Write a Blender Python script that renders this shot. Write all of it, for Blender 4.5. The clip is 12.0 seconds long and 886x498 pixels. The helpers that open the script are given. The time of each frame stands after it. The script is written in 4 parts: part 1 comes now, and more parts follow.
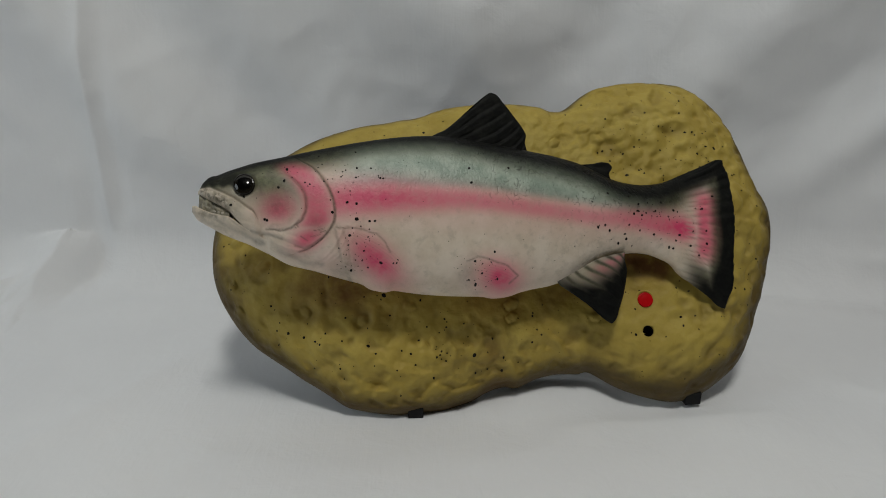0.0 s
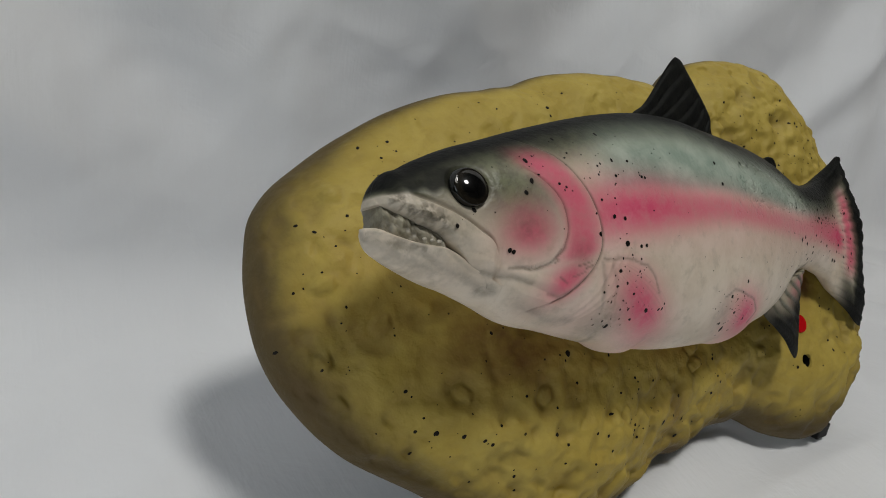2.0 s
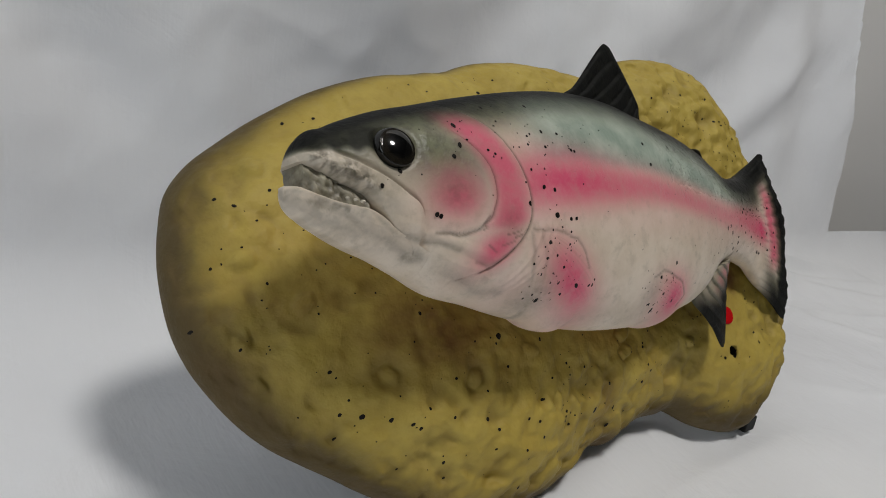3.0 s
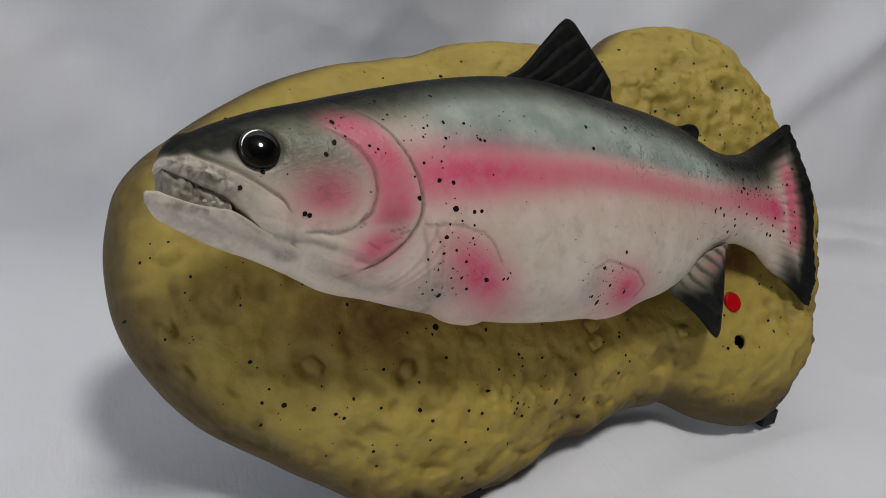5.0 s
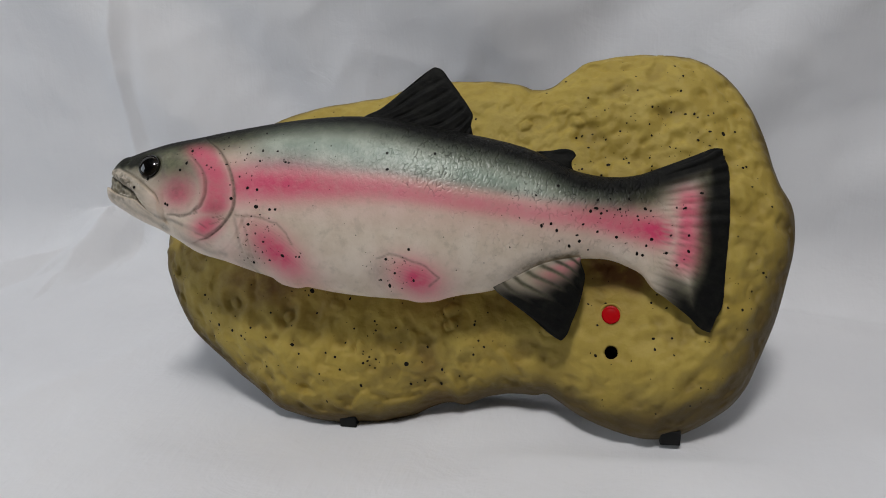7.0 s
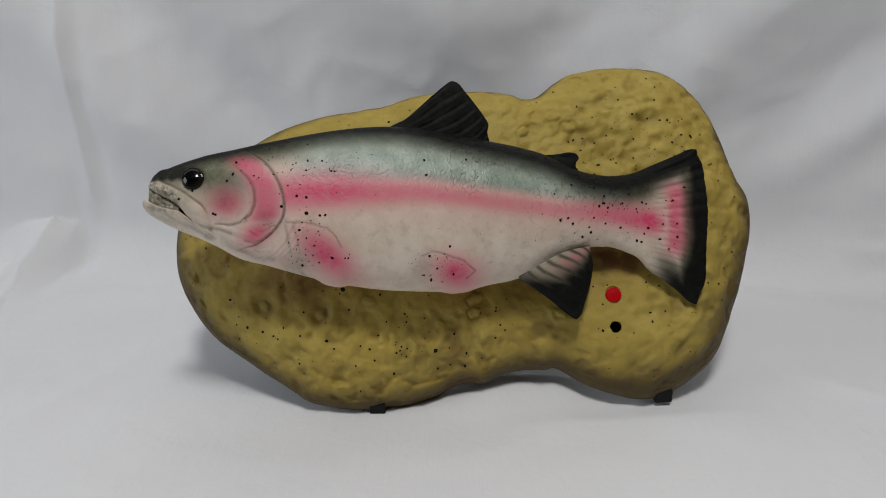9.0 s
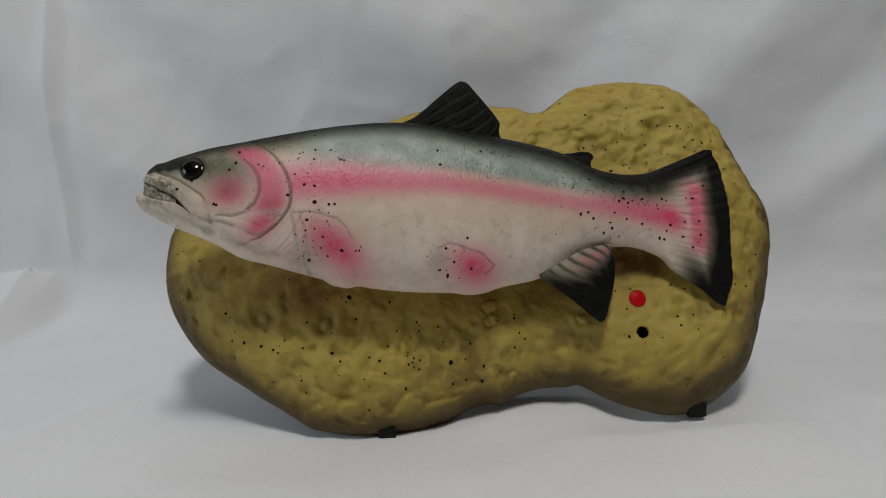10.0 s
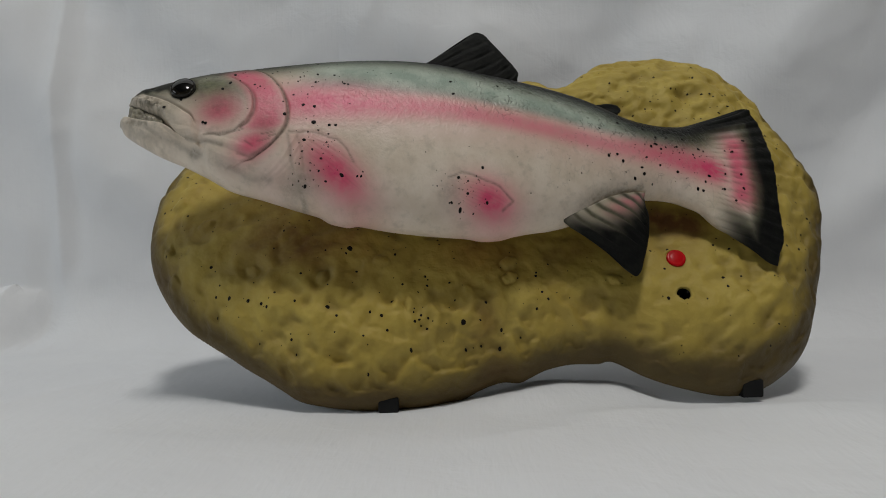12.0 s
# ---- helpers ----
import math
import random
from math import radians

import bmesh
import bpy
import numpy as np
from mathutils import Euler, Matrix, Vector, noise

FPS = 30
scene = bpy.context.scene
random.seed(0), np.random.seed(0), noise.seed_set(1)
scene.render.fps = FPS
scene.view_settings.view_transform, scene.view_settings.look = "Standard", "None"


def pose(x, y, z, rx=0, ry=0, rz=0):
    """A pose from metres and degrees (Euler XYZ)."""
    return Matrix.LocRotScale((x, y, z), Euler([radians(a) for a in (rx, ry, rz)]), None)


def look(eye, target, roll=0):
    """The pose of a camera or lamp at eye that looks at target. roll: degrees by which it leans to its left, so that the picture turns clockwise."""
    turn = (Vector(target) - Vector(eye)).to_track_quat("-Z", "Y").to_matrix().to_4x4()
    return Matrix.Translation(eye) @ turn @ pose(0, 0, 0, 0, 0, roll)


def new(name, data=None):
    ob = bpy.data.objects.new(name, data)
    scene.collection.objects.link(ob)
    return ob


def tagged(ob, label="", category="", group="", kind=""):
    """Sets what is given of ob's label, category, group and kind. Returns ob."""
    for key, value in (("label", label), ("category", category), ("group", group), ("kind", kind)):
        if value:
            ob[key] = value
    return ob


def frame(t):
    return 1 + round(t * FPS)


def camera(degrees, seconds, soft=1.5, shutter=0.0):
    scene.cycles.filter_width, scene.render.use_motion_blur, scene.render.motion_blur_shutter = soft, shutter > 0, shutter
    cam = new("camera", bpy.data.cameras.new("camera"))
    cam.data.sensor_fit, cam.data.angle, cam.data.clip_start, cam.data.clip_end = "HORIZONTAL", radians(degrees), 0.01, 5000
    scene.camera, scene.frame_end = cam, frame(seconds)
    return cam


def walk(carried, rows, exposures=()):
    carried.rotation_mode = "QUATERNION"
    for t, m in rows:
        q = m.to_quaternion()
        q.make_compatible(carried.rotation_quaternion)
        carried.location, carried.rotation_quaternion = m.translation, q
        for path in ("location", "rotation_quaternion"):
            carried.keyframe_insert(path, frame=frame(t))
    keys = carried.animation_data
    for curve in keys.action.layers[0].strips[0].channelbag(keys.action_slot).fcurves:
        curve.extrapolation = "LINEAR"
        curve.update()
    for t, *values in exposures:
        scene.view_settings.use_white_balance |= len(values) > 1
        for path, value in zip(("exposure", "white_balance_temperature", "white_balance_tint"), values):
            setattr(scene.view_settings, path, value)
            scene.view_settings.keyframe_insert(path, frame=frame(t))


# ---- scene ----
cam = camera(61.0, 12.0, soft=1.0)
METRES, EYE, TILT, LEAN, TURN = 1.2, 0.287, -20.5, 0.0, 0.0
ROWS = [
    (0.0, 0.0, 0.0, 0.0, 0.0, 0.0, 0.0),
    (0.5, -0.0357, 0.0344, 0.001, -6.34, -1.16, -0.4),
    (1.0, -0.0854, 0.0656, 0.0044, -13.09, -0.41, 1.13),
    (1.5, -0.1586, 0.1432, 0.0279, -22.96, -2.87, 4.18),
    (2.0, -0.2033, 0.1992, 0.0212, -29.31, -1.61, 1.67),
    (2.5, -0.202, 0.2024, 0.0064, -35.48, -0.11, 1.77),
    (3.0, -0.1975, 0.2044, 0.0042, -34.17, 0.35, 1.53),
    (3.2, -0.1961, 0.2028, 0.0037, -33.05, 0.08, 1.19),
    (4.8, -0.1675, 0.1936, 0.0066, -27.93, -1.48, 1.4),
    (5.0, -0.133, 0.1717, 0.0108, -23.37, -1.98, 2.03),
    (5.5, -0.0523, 0.1098, 0.0103, -8.81, -1.1, -2.4),
    (6.0, 0.0121, 0.0755, 0.0077, -1.34, -1.51, -1.48),
    (6.5, 0.0681, 0.0649, 0.0031, 6.06, -1.33, -1.65),
    (7.0, 0.1218, 0.0624, 0.0076, 14.03, -1.4, -2.45),
    (7.2, 0.1405, 0.0652, 0.0093, 16.61, -1.41, -2.21),
    (8.8, 0.0586, 0.0139, -0.0044, 3.62, -0.05, 0.03),
    (9.0, 0.0386, 0.011, 0.0073, 2.42, -1.54, -0.02),
    (9.5, 0.0228, 0.0154, 0.0037, 0.89, 1.0, -0.05),
    (10.0, 0.015, 0.0377, -0.0532, 0.2, 7.73, 1.33),
    (10.5, 0.0134, 0.0695, -0.0885, -0.05, 12.14, 0.49),
    (11.0, 0.0154, 0.0989, -0.1261, 0.8, 16.56, 0.22),
    (11.5, 0.0167, 0.1006, -0.1329, 1.75, 18.92, 0.28),
    (12.0, 0.0164, 0.0974, -0.1322, 1.5, 18.48, 0.42),
]
EXPOSURES = [(0, -0.42, 6560, 6), (1, -0.40, 6620, 7), (1.5, -0.36, 6520, 7), (2.5, -0.06, 6560, 9), (3.2, -0.06, 6530, 10), (5.5, -0.15, 6330, 13),
             (7, -0.09, 6400, 12), (9, -0.10, 6450, 11), (9.5, -0.24, 6480, 11), (11, -0.33, 6500, 7), (12, -0.33, 6500, 8)]
walk(cam, [(t, pose(0, 0, EYE, TILT, LEAN, TURN) @ pose(METRES * x, METRES * y, METRES * z, 90 + pitch, roll, yaw)) for t, x, y, z, yaw, pitch, roll in ROWS], EXPOSURES)

# ---------------------------------------------------------------- light
LAMP_AT, LAMP_SIZE, LAMP_POWER = (0.11, -0.33, 2.05), 0.20, 83.5

world = bpy.data.worlds.new("room_air")
scene.world = world
world.use_nodes = True
world.node_tree.nodes["Background"].inputs["Color"].default_value = (0.75, 0.78, 0.82, 1)
world.node_tree.nodes["Background"].inputs["Strength"].default_value = 0.04

lamp_data = bpy.data.lights.new("ceiling_lamp_light", "POINT")
lamp_data.shadow_soft_size = LAMP_SIZE
lamp_data.energy, lamp_data.color = LAMP_POWER, (1.0, 0.975, 0.940)
lamp = new("ceiling_lamp_light", lamp_data)
lamp.location = LAMP_AT
day_data = bpy.data.lights.new("window_daylight", "AREA")
day_data.shape, day_data.size, day_data.size_y = "RECTANGLE", 1.10, 1.00
day_data.energy, day_data.color = 11.5, (0.84, 0.93, 1.0)
day = new("window_daylight", day_data)
day.matrix_world = look((-2.10, -0.25, 0.95), (0.0, -0.15, 0.70))


# ---------------------------------------------------------------- small tools
def material(name, rough=0.6, metal=0.0):
    m = bpy.data.materials.new(name)
    m.use_nodes = True
    b = m.node_tree.nodes["Principled BSDF"]
    b.inputs["Roughness"].default_value = rough
    b.inputs["Metallic"].default_value = metal
    return m, m.node_tree, b


def node(tree, kind, **values):
    n = tree.nodes.new(kind)
    for key, value in values.items():
        n.inputs[key].default_value = value
    return n


def link(tree, a, out, b, into):
    tree.links.new(a.outputs[out], b.inputs[into])


def mix(tree, factor, a, b):
    """Colour mix; factor, a and b are sockets, numbers or colours."""
    n = tree.nodes.new("ShaderNodeMix")
    n.data_type = "RGBA"
    for socket, value in ((n.inputs[0], factor), (n.inputs[6], a), (n.inputs[7], b)):
        if isinstance(value, bpy.types.NodeSocket):
            tree.links.new(value, socket)
        elif isinstance(value, tuple):
            socket.default_value = (*value, 1.0)
        else:
            socket.default_value = value
    return n.outputs[2]


def calc(tree, op, a, b=0.0, clamp=False):
    n = tree.nodes.new("ShaderNodeMath")
    n.operation, n.use_clamp = op, clamp
    for socket, value in zip(n.inputs, (a, b)):
        if isinstance(value, bpy.types.NodeSocket):
            tree.links.new(value, socket)
        else:
            socket.default_value = value
    return n.outputs[0]


def ramp(tree, value, low, high):
    n = tree.nodes.new("ShaderNodeMapRange")
    n.interpolation_type = "SMOOTHSTEP"
    tree.links.new(value, n.inputs[0])
    n.inputs[1].default_value, n.inputs[2].default_value = low, high
    return n.outputs[0]


def noise_tex(tree, scale, detail=3.0, rough=0.55, distortion=0.0):
    co = tree.nodes.new("ShaderNodeTexCoord")
    n = node(tree, "ShaderNodeTexNoise", Scale=scale, Detail=detail, Roughness=rough, Distortion=distortion)
    tree.links.new(co.outputs["Object"], n.inputs["Vector"])
    return n.outputs[0]


def attr(tree, name):
    n = tree.nodes.new("ShaderNodeAttribute")
    n.attribute_name = name
    return n.outputs["Fac"]


def bump(tree, bsdf, height, strength, distance):
    n = node(tree, "ShaderNodeBump", Strength=strength, Distance=distance)
    tree.links.new(height, n.inputs["Height"])
    tree.links.new(n.outputs[0], bsdf.inputs["Normal"])
    return n


def mesh_from(name, verts, faces, mat, smooth=True, masks=None):
    me = bpy.data.meshes.new(name)
    me.from_pydata([tuple(v) for v in verts], [], [tuple(f) for f in faces])
    me.update()
    if smooth:
        me.polygons.foreach_set("use_smooth", [True] * len(me.polygons))
    me.materials.append(mat)
    for key, values in (masks or {}).items():
        a = me.attributes.new(key, "FLOAT", "POINT")
        a.data.foreach_set("value", np.asarray(values, dtype=np.float32).ravel())
    return me


def part(name, me, parent, label=""):
    ob = new(name, me)
    ob.parent = parent
    if label:
        tagged(ob, label=label)
    return ob


def grid_faces(rows, cols, wrap=False):
    faces = []
    for i in range(rows - 1):
        for j in range(cols if wrap else cols - 1):
            k = (j + 1) % cols
            faces.append((i * cols + j, i * cols + k, (i + 1) * cols + k, (i + 1) * cols + j))
    return faces


def bm_mesh(name, bm, mat, smooth=True):
    me = bpy.data.meshes.new(name)
    bmesh.ops.recalc_face_normals(bm, faces=bm.faces)
    bm.to_mesh(me)
    bm.free()
    if smooth:
        me.polygons.foreach_set("use_smooth", [True] * len(me.polygons))
    me.materials.append(mat)
    return me


def box(name, lo, hi, mat, bevel=0.0):
    bm = bmesh.new()
    bmesh.ops.create_cube(bm, size=1.0)
    for v in bm.verts:
        v.co = Vector([l + (c + 0.5) * (h - l) for l, h, c in zip(lo, hi, v.co)])
    if bevel:
        bmesh.ops.bevel(bm, geom=bm.edges[:], offset=bevel, segments=3, affect="EDGES", profile=0.6)
    return bm_mesh(name, bm, mat, smooth=False)


def curve_at(xs, ys, x):
    """Smooth curve through control points, with linear ends held."""
    xs, ys = np.array(xs), np.array(ys)
    slope = np.gradient(ys, xs)
    x = np.clip(x, xs[0], xs[-1])
    i = np.clip(np.searchsorted(xs, x) - 1, 0, len(xs) - 2)
    h = xs[i + 1] - xs[i]
    t = (x - xs[i]) / h
    return ((2 * t**3 - 3 * t**2 + 1) * ys[i] + (t**3 - 2 * t**2 + t) * h * slope[i]
            + (3 * t**2 - 2 * t**3) * ys[i + 1] + (t**3 - t**2) * h * slope[i + 1])


def step(a, b, x):
    t = np.clip((x - a) / (b - a), 0, 1)
    return t * t * (3 - 2 * t)


def blob(x, y, cx, cy, rx, ry, turn=0.0):
    c, s = math.cos(math.radians(turn)), math.sin(math.radians(turn))
    a, b = (x - cx) * c + (y - cy) * s, (y - cy) * c - (x - cx) * s
    return np.exp(-(a / rx) ** 2 - (b / ry) ** 2)


def lumps(points, scale, octaves=3):
    """Fractal noise at an array of places, about -1 to 1."""
    return np.array([noise.fractal(Vector(p) * scale, 0.6, 2.1, octaves) for p in points])


# ---------------------------------------------------------------- materials
def cloth_material():
    m, t, b = material("white_cotton", 0.92)
    wear = noise_tex(t, 3.0, 5.0)
    col = mix(t, ramp(t, wear, 0.3, 0.7), (0.738, 0.748, 0.772), (0.815, 0.824, 0.840))
    t.links.new(col, b.inputs["Base Color"])
    b.inputs["Sheen Weight"].default_value = 0.15
    co = t.nodes.new("ShaderNodeTexCoord")
    heights = []
    for turn in ((1, 0.12, 0.12), (0.12, 1, 1)):
        mp = t.nodes.new("ShaderNodeMapping")
        mp.inputs["Scale"].default_value = turn
        t.links.new(co.outputs["Object"], mp.inputs["Vector"])
        n = node(t, "ShaderNodeTexNoise", Scale=620.0, Detail=2.0)
        t.links.new(mp.outputs[0], n.inputs["Vector"])
        heights.append(n.outputs[0])
    weave = calc(t, "ADD", heights[0], heights[1])
    crumple = noise_tex(t, 28.0, 4.0, 0.6, 0.6)
    # slubs of the yarn, drawn out up and down the hung cloth
    mp = t.nodes.new("ShaderNodeMapping")
    mp.inputs["Scale"].default_value = (1.0, 0.15, 0.10)
    t.links.new(co.outputs["Object"], mp.inputs["Vector"])
    slub = node(t, "ShaderNodeTexNoise", Scale=130.0, Detail=3.0, Roughness=0.6)
    t.links.new(mp.outputs[0], slub.inputs["Vector"])
    relief = calc(t, "ADD", calc(t, "MULTIPLY", weave, 0.04), calc(t, "MULTIPLY", slub.outputs[0], 0.24))
    bump(t, b, calc(t, "ADD", relief, calc(t, "MULTIPLY", crumple, 0.7)), 0.52, 0.004)
    return m


def paint_material(name, colour, rough=0.85, spread=0.06, scale=6.0):
    m, t, b = material(name, rough)
    lo, hi = tuple(c * (1 - spread) for c in colour), tuple(min(1, c * (1 + spread)) for c in colour)
    t.links.new(mix(t, noise_tex(t, scale, 5.0), lo, hi), b.inputs["Base Color"])
    bump(t, b, noise_tex(t, scale * 40, 3.0), 0.15, 0.002)
    return m


def rock_material():
    m, t, b = material("painted_sandstone", 0.62)
    b.inputs["Specular IOR Level"].default_value = 0.35
    patch, fine = noise_tex(t, 34.0, 5.0, 0.6, 0.4), noise_tex(t, 260.0, 4.0, 0.65)
    sand = mix(t, ramp(t, patch, 0.3, 0.72), (0.395, 0.288, 0.052), (0.482, 0.365, 0.077))
    sand = mix(t, calc(t, "MULTIPLY", ramp(t, fine, 0.45, 0.8), 0.25), sand, (0.28, 0.19, 0.040))
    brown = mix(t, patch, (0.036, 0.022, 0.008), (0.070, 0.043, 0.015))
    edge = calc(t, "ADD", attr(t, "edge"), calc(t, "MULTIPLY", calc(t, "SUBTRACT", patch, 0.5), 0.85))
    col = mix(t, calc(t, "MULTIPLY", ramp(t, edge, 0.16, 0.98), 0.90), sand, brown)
    recess_brown = calc(t, "MULTIPLY", attr(t, "recess_brown"), ramp(t, noise_tex(t, 55.0, 4.0), 0.25, 0.75))
    col = mix(t, calc(t, "MULTIPLY", recess_brown, 0.72, True), col, (0.125, 0.082, 0.026))
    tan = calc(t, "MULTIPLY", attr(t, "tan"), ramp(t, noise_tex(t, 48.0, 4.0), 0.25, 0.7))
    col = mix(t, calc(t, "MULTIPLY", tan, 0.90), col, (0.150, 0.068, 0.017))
    t.links.new(col, b.inputs["Base Color"])
    t.links.new(calc(t, "ADD", 0.5, calc(t, "MULTIPLY", fine, 0.25)), b.inputs["Roughness"])
    bump(t, b, calc(t, "ADD", calc(t, "MULTIPLY", patch, 1.0), calc(t, "MULTIPLY", fine, 0.22)), 0.62, 0.003)
    return m


def fish_material():
    m, t, b = material("painted_trout_skin", 0.42)
    b.inputs["Specular IOR Level"].default_value = 0.34
    n1, n2 = noise_tex(t, 60.0, 4.0, 0.6), noise_tex(t, 420.0, 3.0, 0.6)
    wob = calc(t, "MULTIPLY", calc(t, "SUBTRACT", n1, 0.5), 0.22)

    def soft(name):
        a = attr(t, name)
        near = calc(t, "MULTIPLY", wob, calc(t, "MULTIPLY", calc(t, "MULTIPLY", a, 4.0), calc(t, "SUBTRACT", 1.0, a)))
        return calc(t, "ADD", a, near, True)

    col = mix(t, ramp(t, n1, 0.3, 0.7), (0.668, 0.562, 0.442), (0.768, 0.672, 0.560))
    n3 = noise_tex(t, 170.0, 5.0, 0.65)
    col = mix(t, calc(t, "MULTIPLY", ramp(t, n3, 0.48, 0.74), 0.30), col, (0.30, 0.255, 0.175))
    olive = mix(t, ramp(t, n3, 0.36, 0.66), (0.044, 0.053, 0.022), (0.130, 0.145, 0.074))
    col = mix(t, soft("olive"), col, olive)
    teal = mix(t, ramp(t, n1, 0.35, 0.7), (0.250, 0.335, 0.275), (0.430, 0.505, 0.425))
    col = mix(t, soft("teal"), col, teal)
    col = mix(t, calc(t, "MULTIPLY", soft("pink"), calc(t, "SUBTRACT", 1.02, calc(t, "MULTIPLY", ramp(t, n3, 0.40, 0.75), 0.22))), col, (0.70, 0.070, 0.168))
    col = mix(t, calc(t, "MULTIPLY", soft("grime"), calc(t, "ADD", 0.6, calc(t, "MULTIPLY", ramp(t, n2, 0.3, 0.65), 0.4))), col, (0.080, 0.068, 0.043))
    # moulded scales: cells whose rims show here and there as short dark ticks
    co = t.nodes.new("ShaderNodeTexCoord")
    mp = t.nodes.new("ShaderNodeMapping")
    mp.inputs["Scale"].default_value = (1.25, 0.80, 0.6)
    warp = t.nodes.new("ShaderNodeVectorMath")
    warp.operation = "MULTIPLY_ADD"
    jig = node(t, "ShaderNodeTexNoise", Scale=240.0, Detail=2.0)
    t.links.new(co.outputs["Object"], jig.inputs["Vector"])
    t.links.new(jig.outputs["Color"], warp.inputs[0])
    warp.inputs[1].default_value = (0.0034, 0.0034, 0.0034)
    t.links.new(co.outputs["Object"], warp.inputs[2])
    t.links.new(warp.outputs[0], mp.inputs["Vector"])
    cells = t.nodes.new("ShaderNodeTexVoronoi")
    cells.feature = "DISTANCE_TO_EDGE"
    cells.inputs["Scale"].default_value, cells.inputs["Randomness"].default_value = 330.0, 1.0
    t.links.new(mp.outputs[0], cells.inputs["Vector"])
    thin = calc(t, "SUBTRACT", 1.0, ramp(t, cells.outputs["Distance"], 0.015, 0.085))
    broken = ramp(t, noise_tex(t, 230.0, 2.0), 0.520, 0.590)
    fields = ramp(t, noise_tex(t, 36.0, 3.0), 0.36, 0.62)
    cut = calc(t, "MULTIPLY", calc(t, "MULTIPLY", thin, broken), calc(t, "MULTIPLY", attr(t, "scaly"), calc(t, "ADD", 0.25, calc(t, "MULTIPLY", fields, 0.75))))
    col = mix(t, calc(t, "MULTIPLY", cut, 0.45), col, (0.055, 0.055, 0.040))
    black = soft("black")
    col = mix(t, black, col, mix(t, ramp(t, n3, 0.35, 0.75), (0.0055, 0.0058, 0.0058), (0.0125, 0.0130, 0.0105)))
    t.links.new(col, b.inputs["Base Color"])
    t.links.new(calc(t, "SUBTRACT", 0.40, calc(t, "MULTIPLY", black, 0.30)), b.inputs["Specular IOR Level"])
    bump(t, b, calc(t, "SUBTRACT", calc(t, "ADD", calc(t, "MULTIPLY", n2, 0.42), calc(t, "MULTIPLY", calc(t, "MULTIPLY", calc(t, "ADD", n3, ramp(t, cells.outputs["Distance"], 0.0, 0.3)), attr(t, "scaly")), 0.16)), cut), 0.74, 0.0011)
    t.links.new(calc(t, "ADD", calc(t, "SUBTRACT", calc(t, "ADD", 0.34, calc(t, "MULTIPLY", n1, 0.16)), calc(t, "MULTIPLY", attr(t, "scaly"), 0.18)), calc(t, "MULTIPLY", black, 0.16)), b.inputs["Roughness"])
    return m


def plain(name, colour, rough, spec=0.5, coat=0.0):
    m, t, b = material(name, rough)
    lo, hi = tuple(c * 0.85 for c in colour), tuple(min(1, c * 1.12) for c in colour)
    t.links.new(mix(t, noise_tex(t, 300.0, 3.0), lo, hi), b.inputs["Base Color"])
    b.inputs["Specular IOR Level"].default_value = spec
    b.inputs["Coat Weight"].default_value = coat
    b.inputs["Coat Roughness"].default_value = 0.08
    return m


CLOTH = cloth_material()
WALL = paint_material("white_wall_paint", (0.88, 0.88, 0.87), 0.85, 0.02)
# unseen ceiling and walls kept near black to hold down bounced fill light
CEILING = paint_material("low_bounce_ceiling", (0.10, 0.10, 0.10))
DIM = paint_material("low_bounce_wall", (0.06, 0.056, 0.050))
TABLE = paint_material("table_wood", (0.30, 0.20, 0.12), 0.5, 0.2)
CARPET = paint_material("grey_floor", (0.14, 0.13, 0.12), 0.9, 0.15)
ROCK = rock_material()
SKIN = fish_material()
BLACK_RUBBER = plain("black_rubber", (0.009, 0.009, 0.009), 0.6, 0.2)
SPECK = plain("dark_paint_speck", (0.008, 0.006, 0.005), 0.6, 0.15)
RED = plain("red_plastic", (0.50, 0.004, 0.007), 0.24, 0.16, 0.0)
DARK = plain("hole_shade_black", (0.006, 0.005, 0.004), 0.9, 0.1)
TOOTH = plain("ivory_tooth", (0.50, 0.45, 0.37), 0.45)


def eye_material():
    m, t, b = material("glass_eye", 0.05)
    r = attr(t, "ring")
    col = mix(t, ramp(t, r, 0.60, 0.68), (0.002, 0.002, 0.002), (0.011, 0.009, 0.006))
    col = mix(t, ramp(t, r, 0.88, 0.96), col, (0.006, 0.006, 0.005))
    t.links.new(col, b.inputs["Base Color"])
    b.inputs["Specular IOR Level"].default_value = 0.4
    return m


EYE = eye_material()

# ---------------------------------------------------------------- the room
FLOOR_Z = -0.74
room = {
    "floor": ((-2.2, -2.6, FLOOR_Z - 0.1), (2.4, 0.95, FLOOR_Z), CARPET),
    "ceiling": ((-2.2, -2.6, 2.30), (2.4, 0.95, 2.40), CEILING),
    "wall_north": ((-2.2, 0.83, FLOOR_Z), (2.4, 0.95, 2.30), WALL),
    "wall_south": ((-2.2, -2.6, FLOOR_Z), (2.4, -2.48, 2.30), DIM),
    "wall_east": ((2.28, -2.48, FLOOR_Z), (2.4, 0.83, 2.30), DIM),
}
ROOM_LABELS = {
    "floor": "plain grey floor under the table", "ceiling": "unseen ceiling, made dark to cut bounce light",
    "wall_north": "bright white painted wall behind the sheet", "wall_south": "unseen wall, made dark to cut bounce light",
    "wall_east": "unseen wall, made dark to cut bounce light",
}
for name, (lo, hi, mat) in room.items():
    tagged(new(name, box(name, lo, hi, mat)), ROOM_LABELS[name], name.split("_")[0], kind="structure")


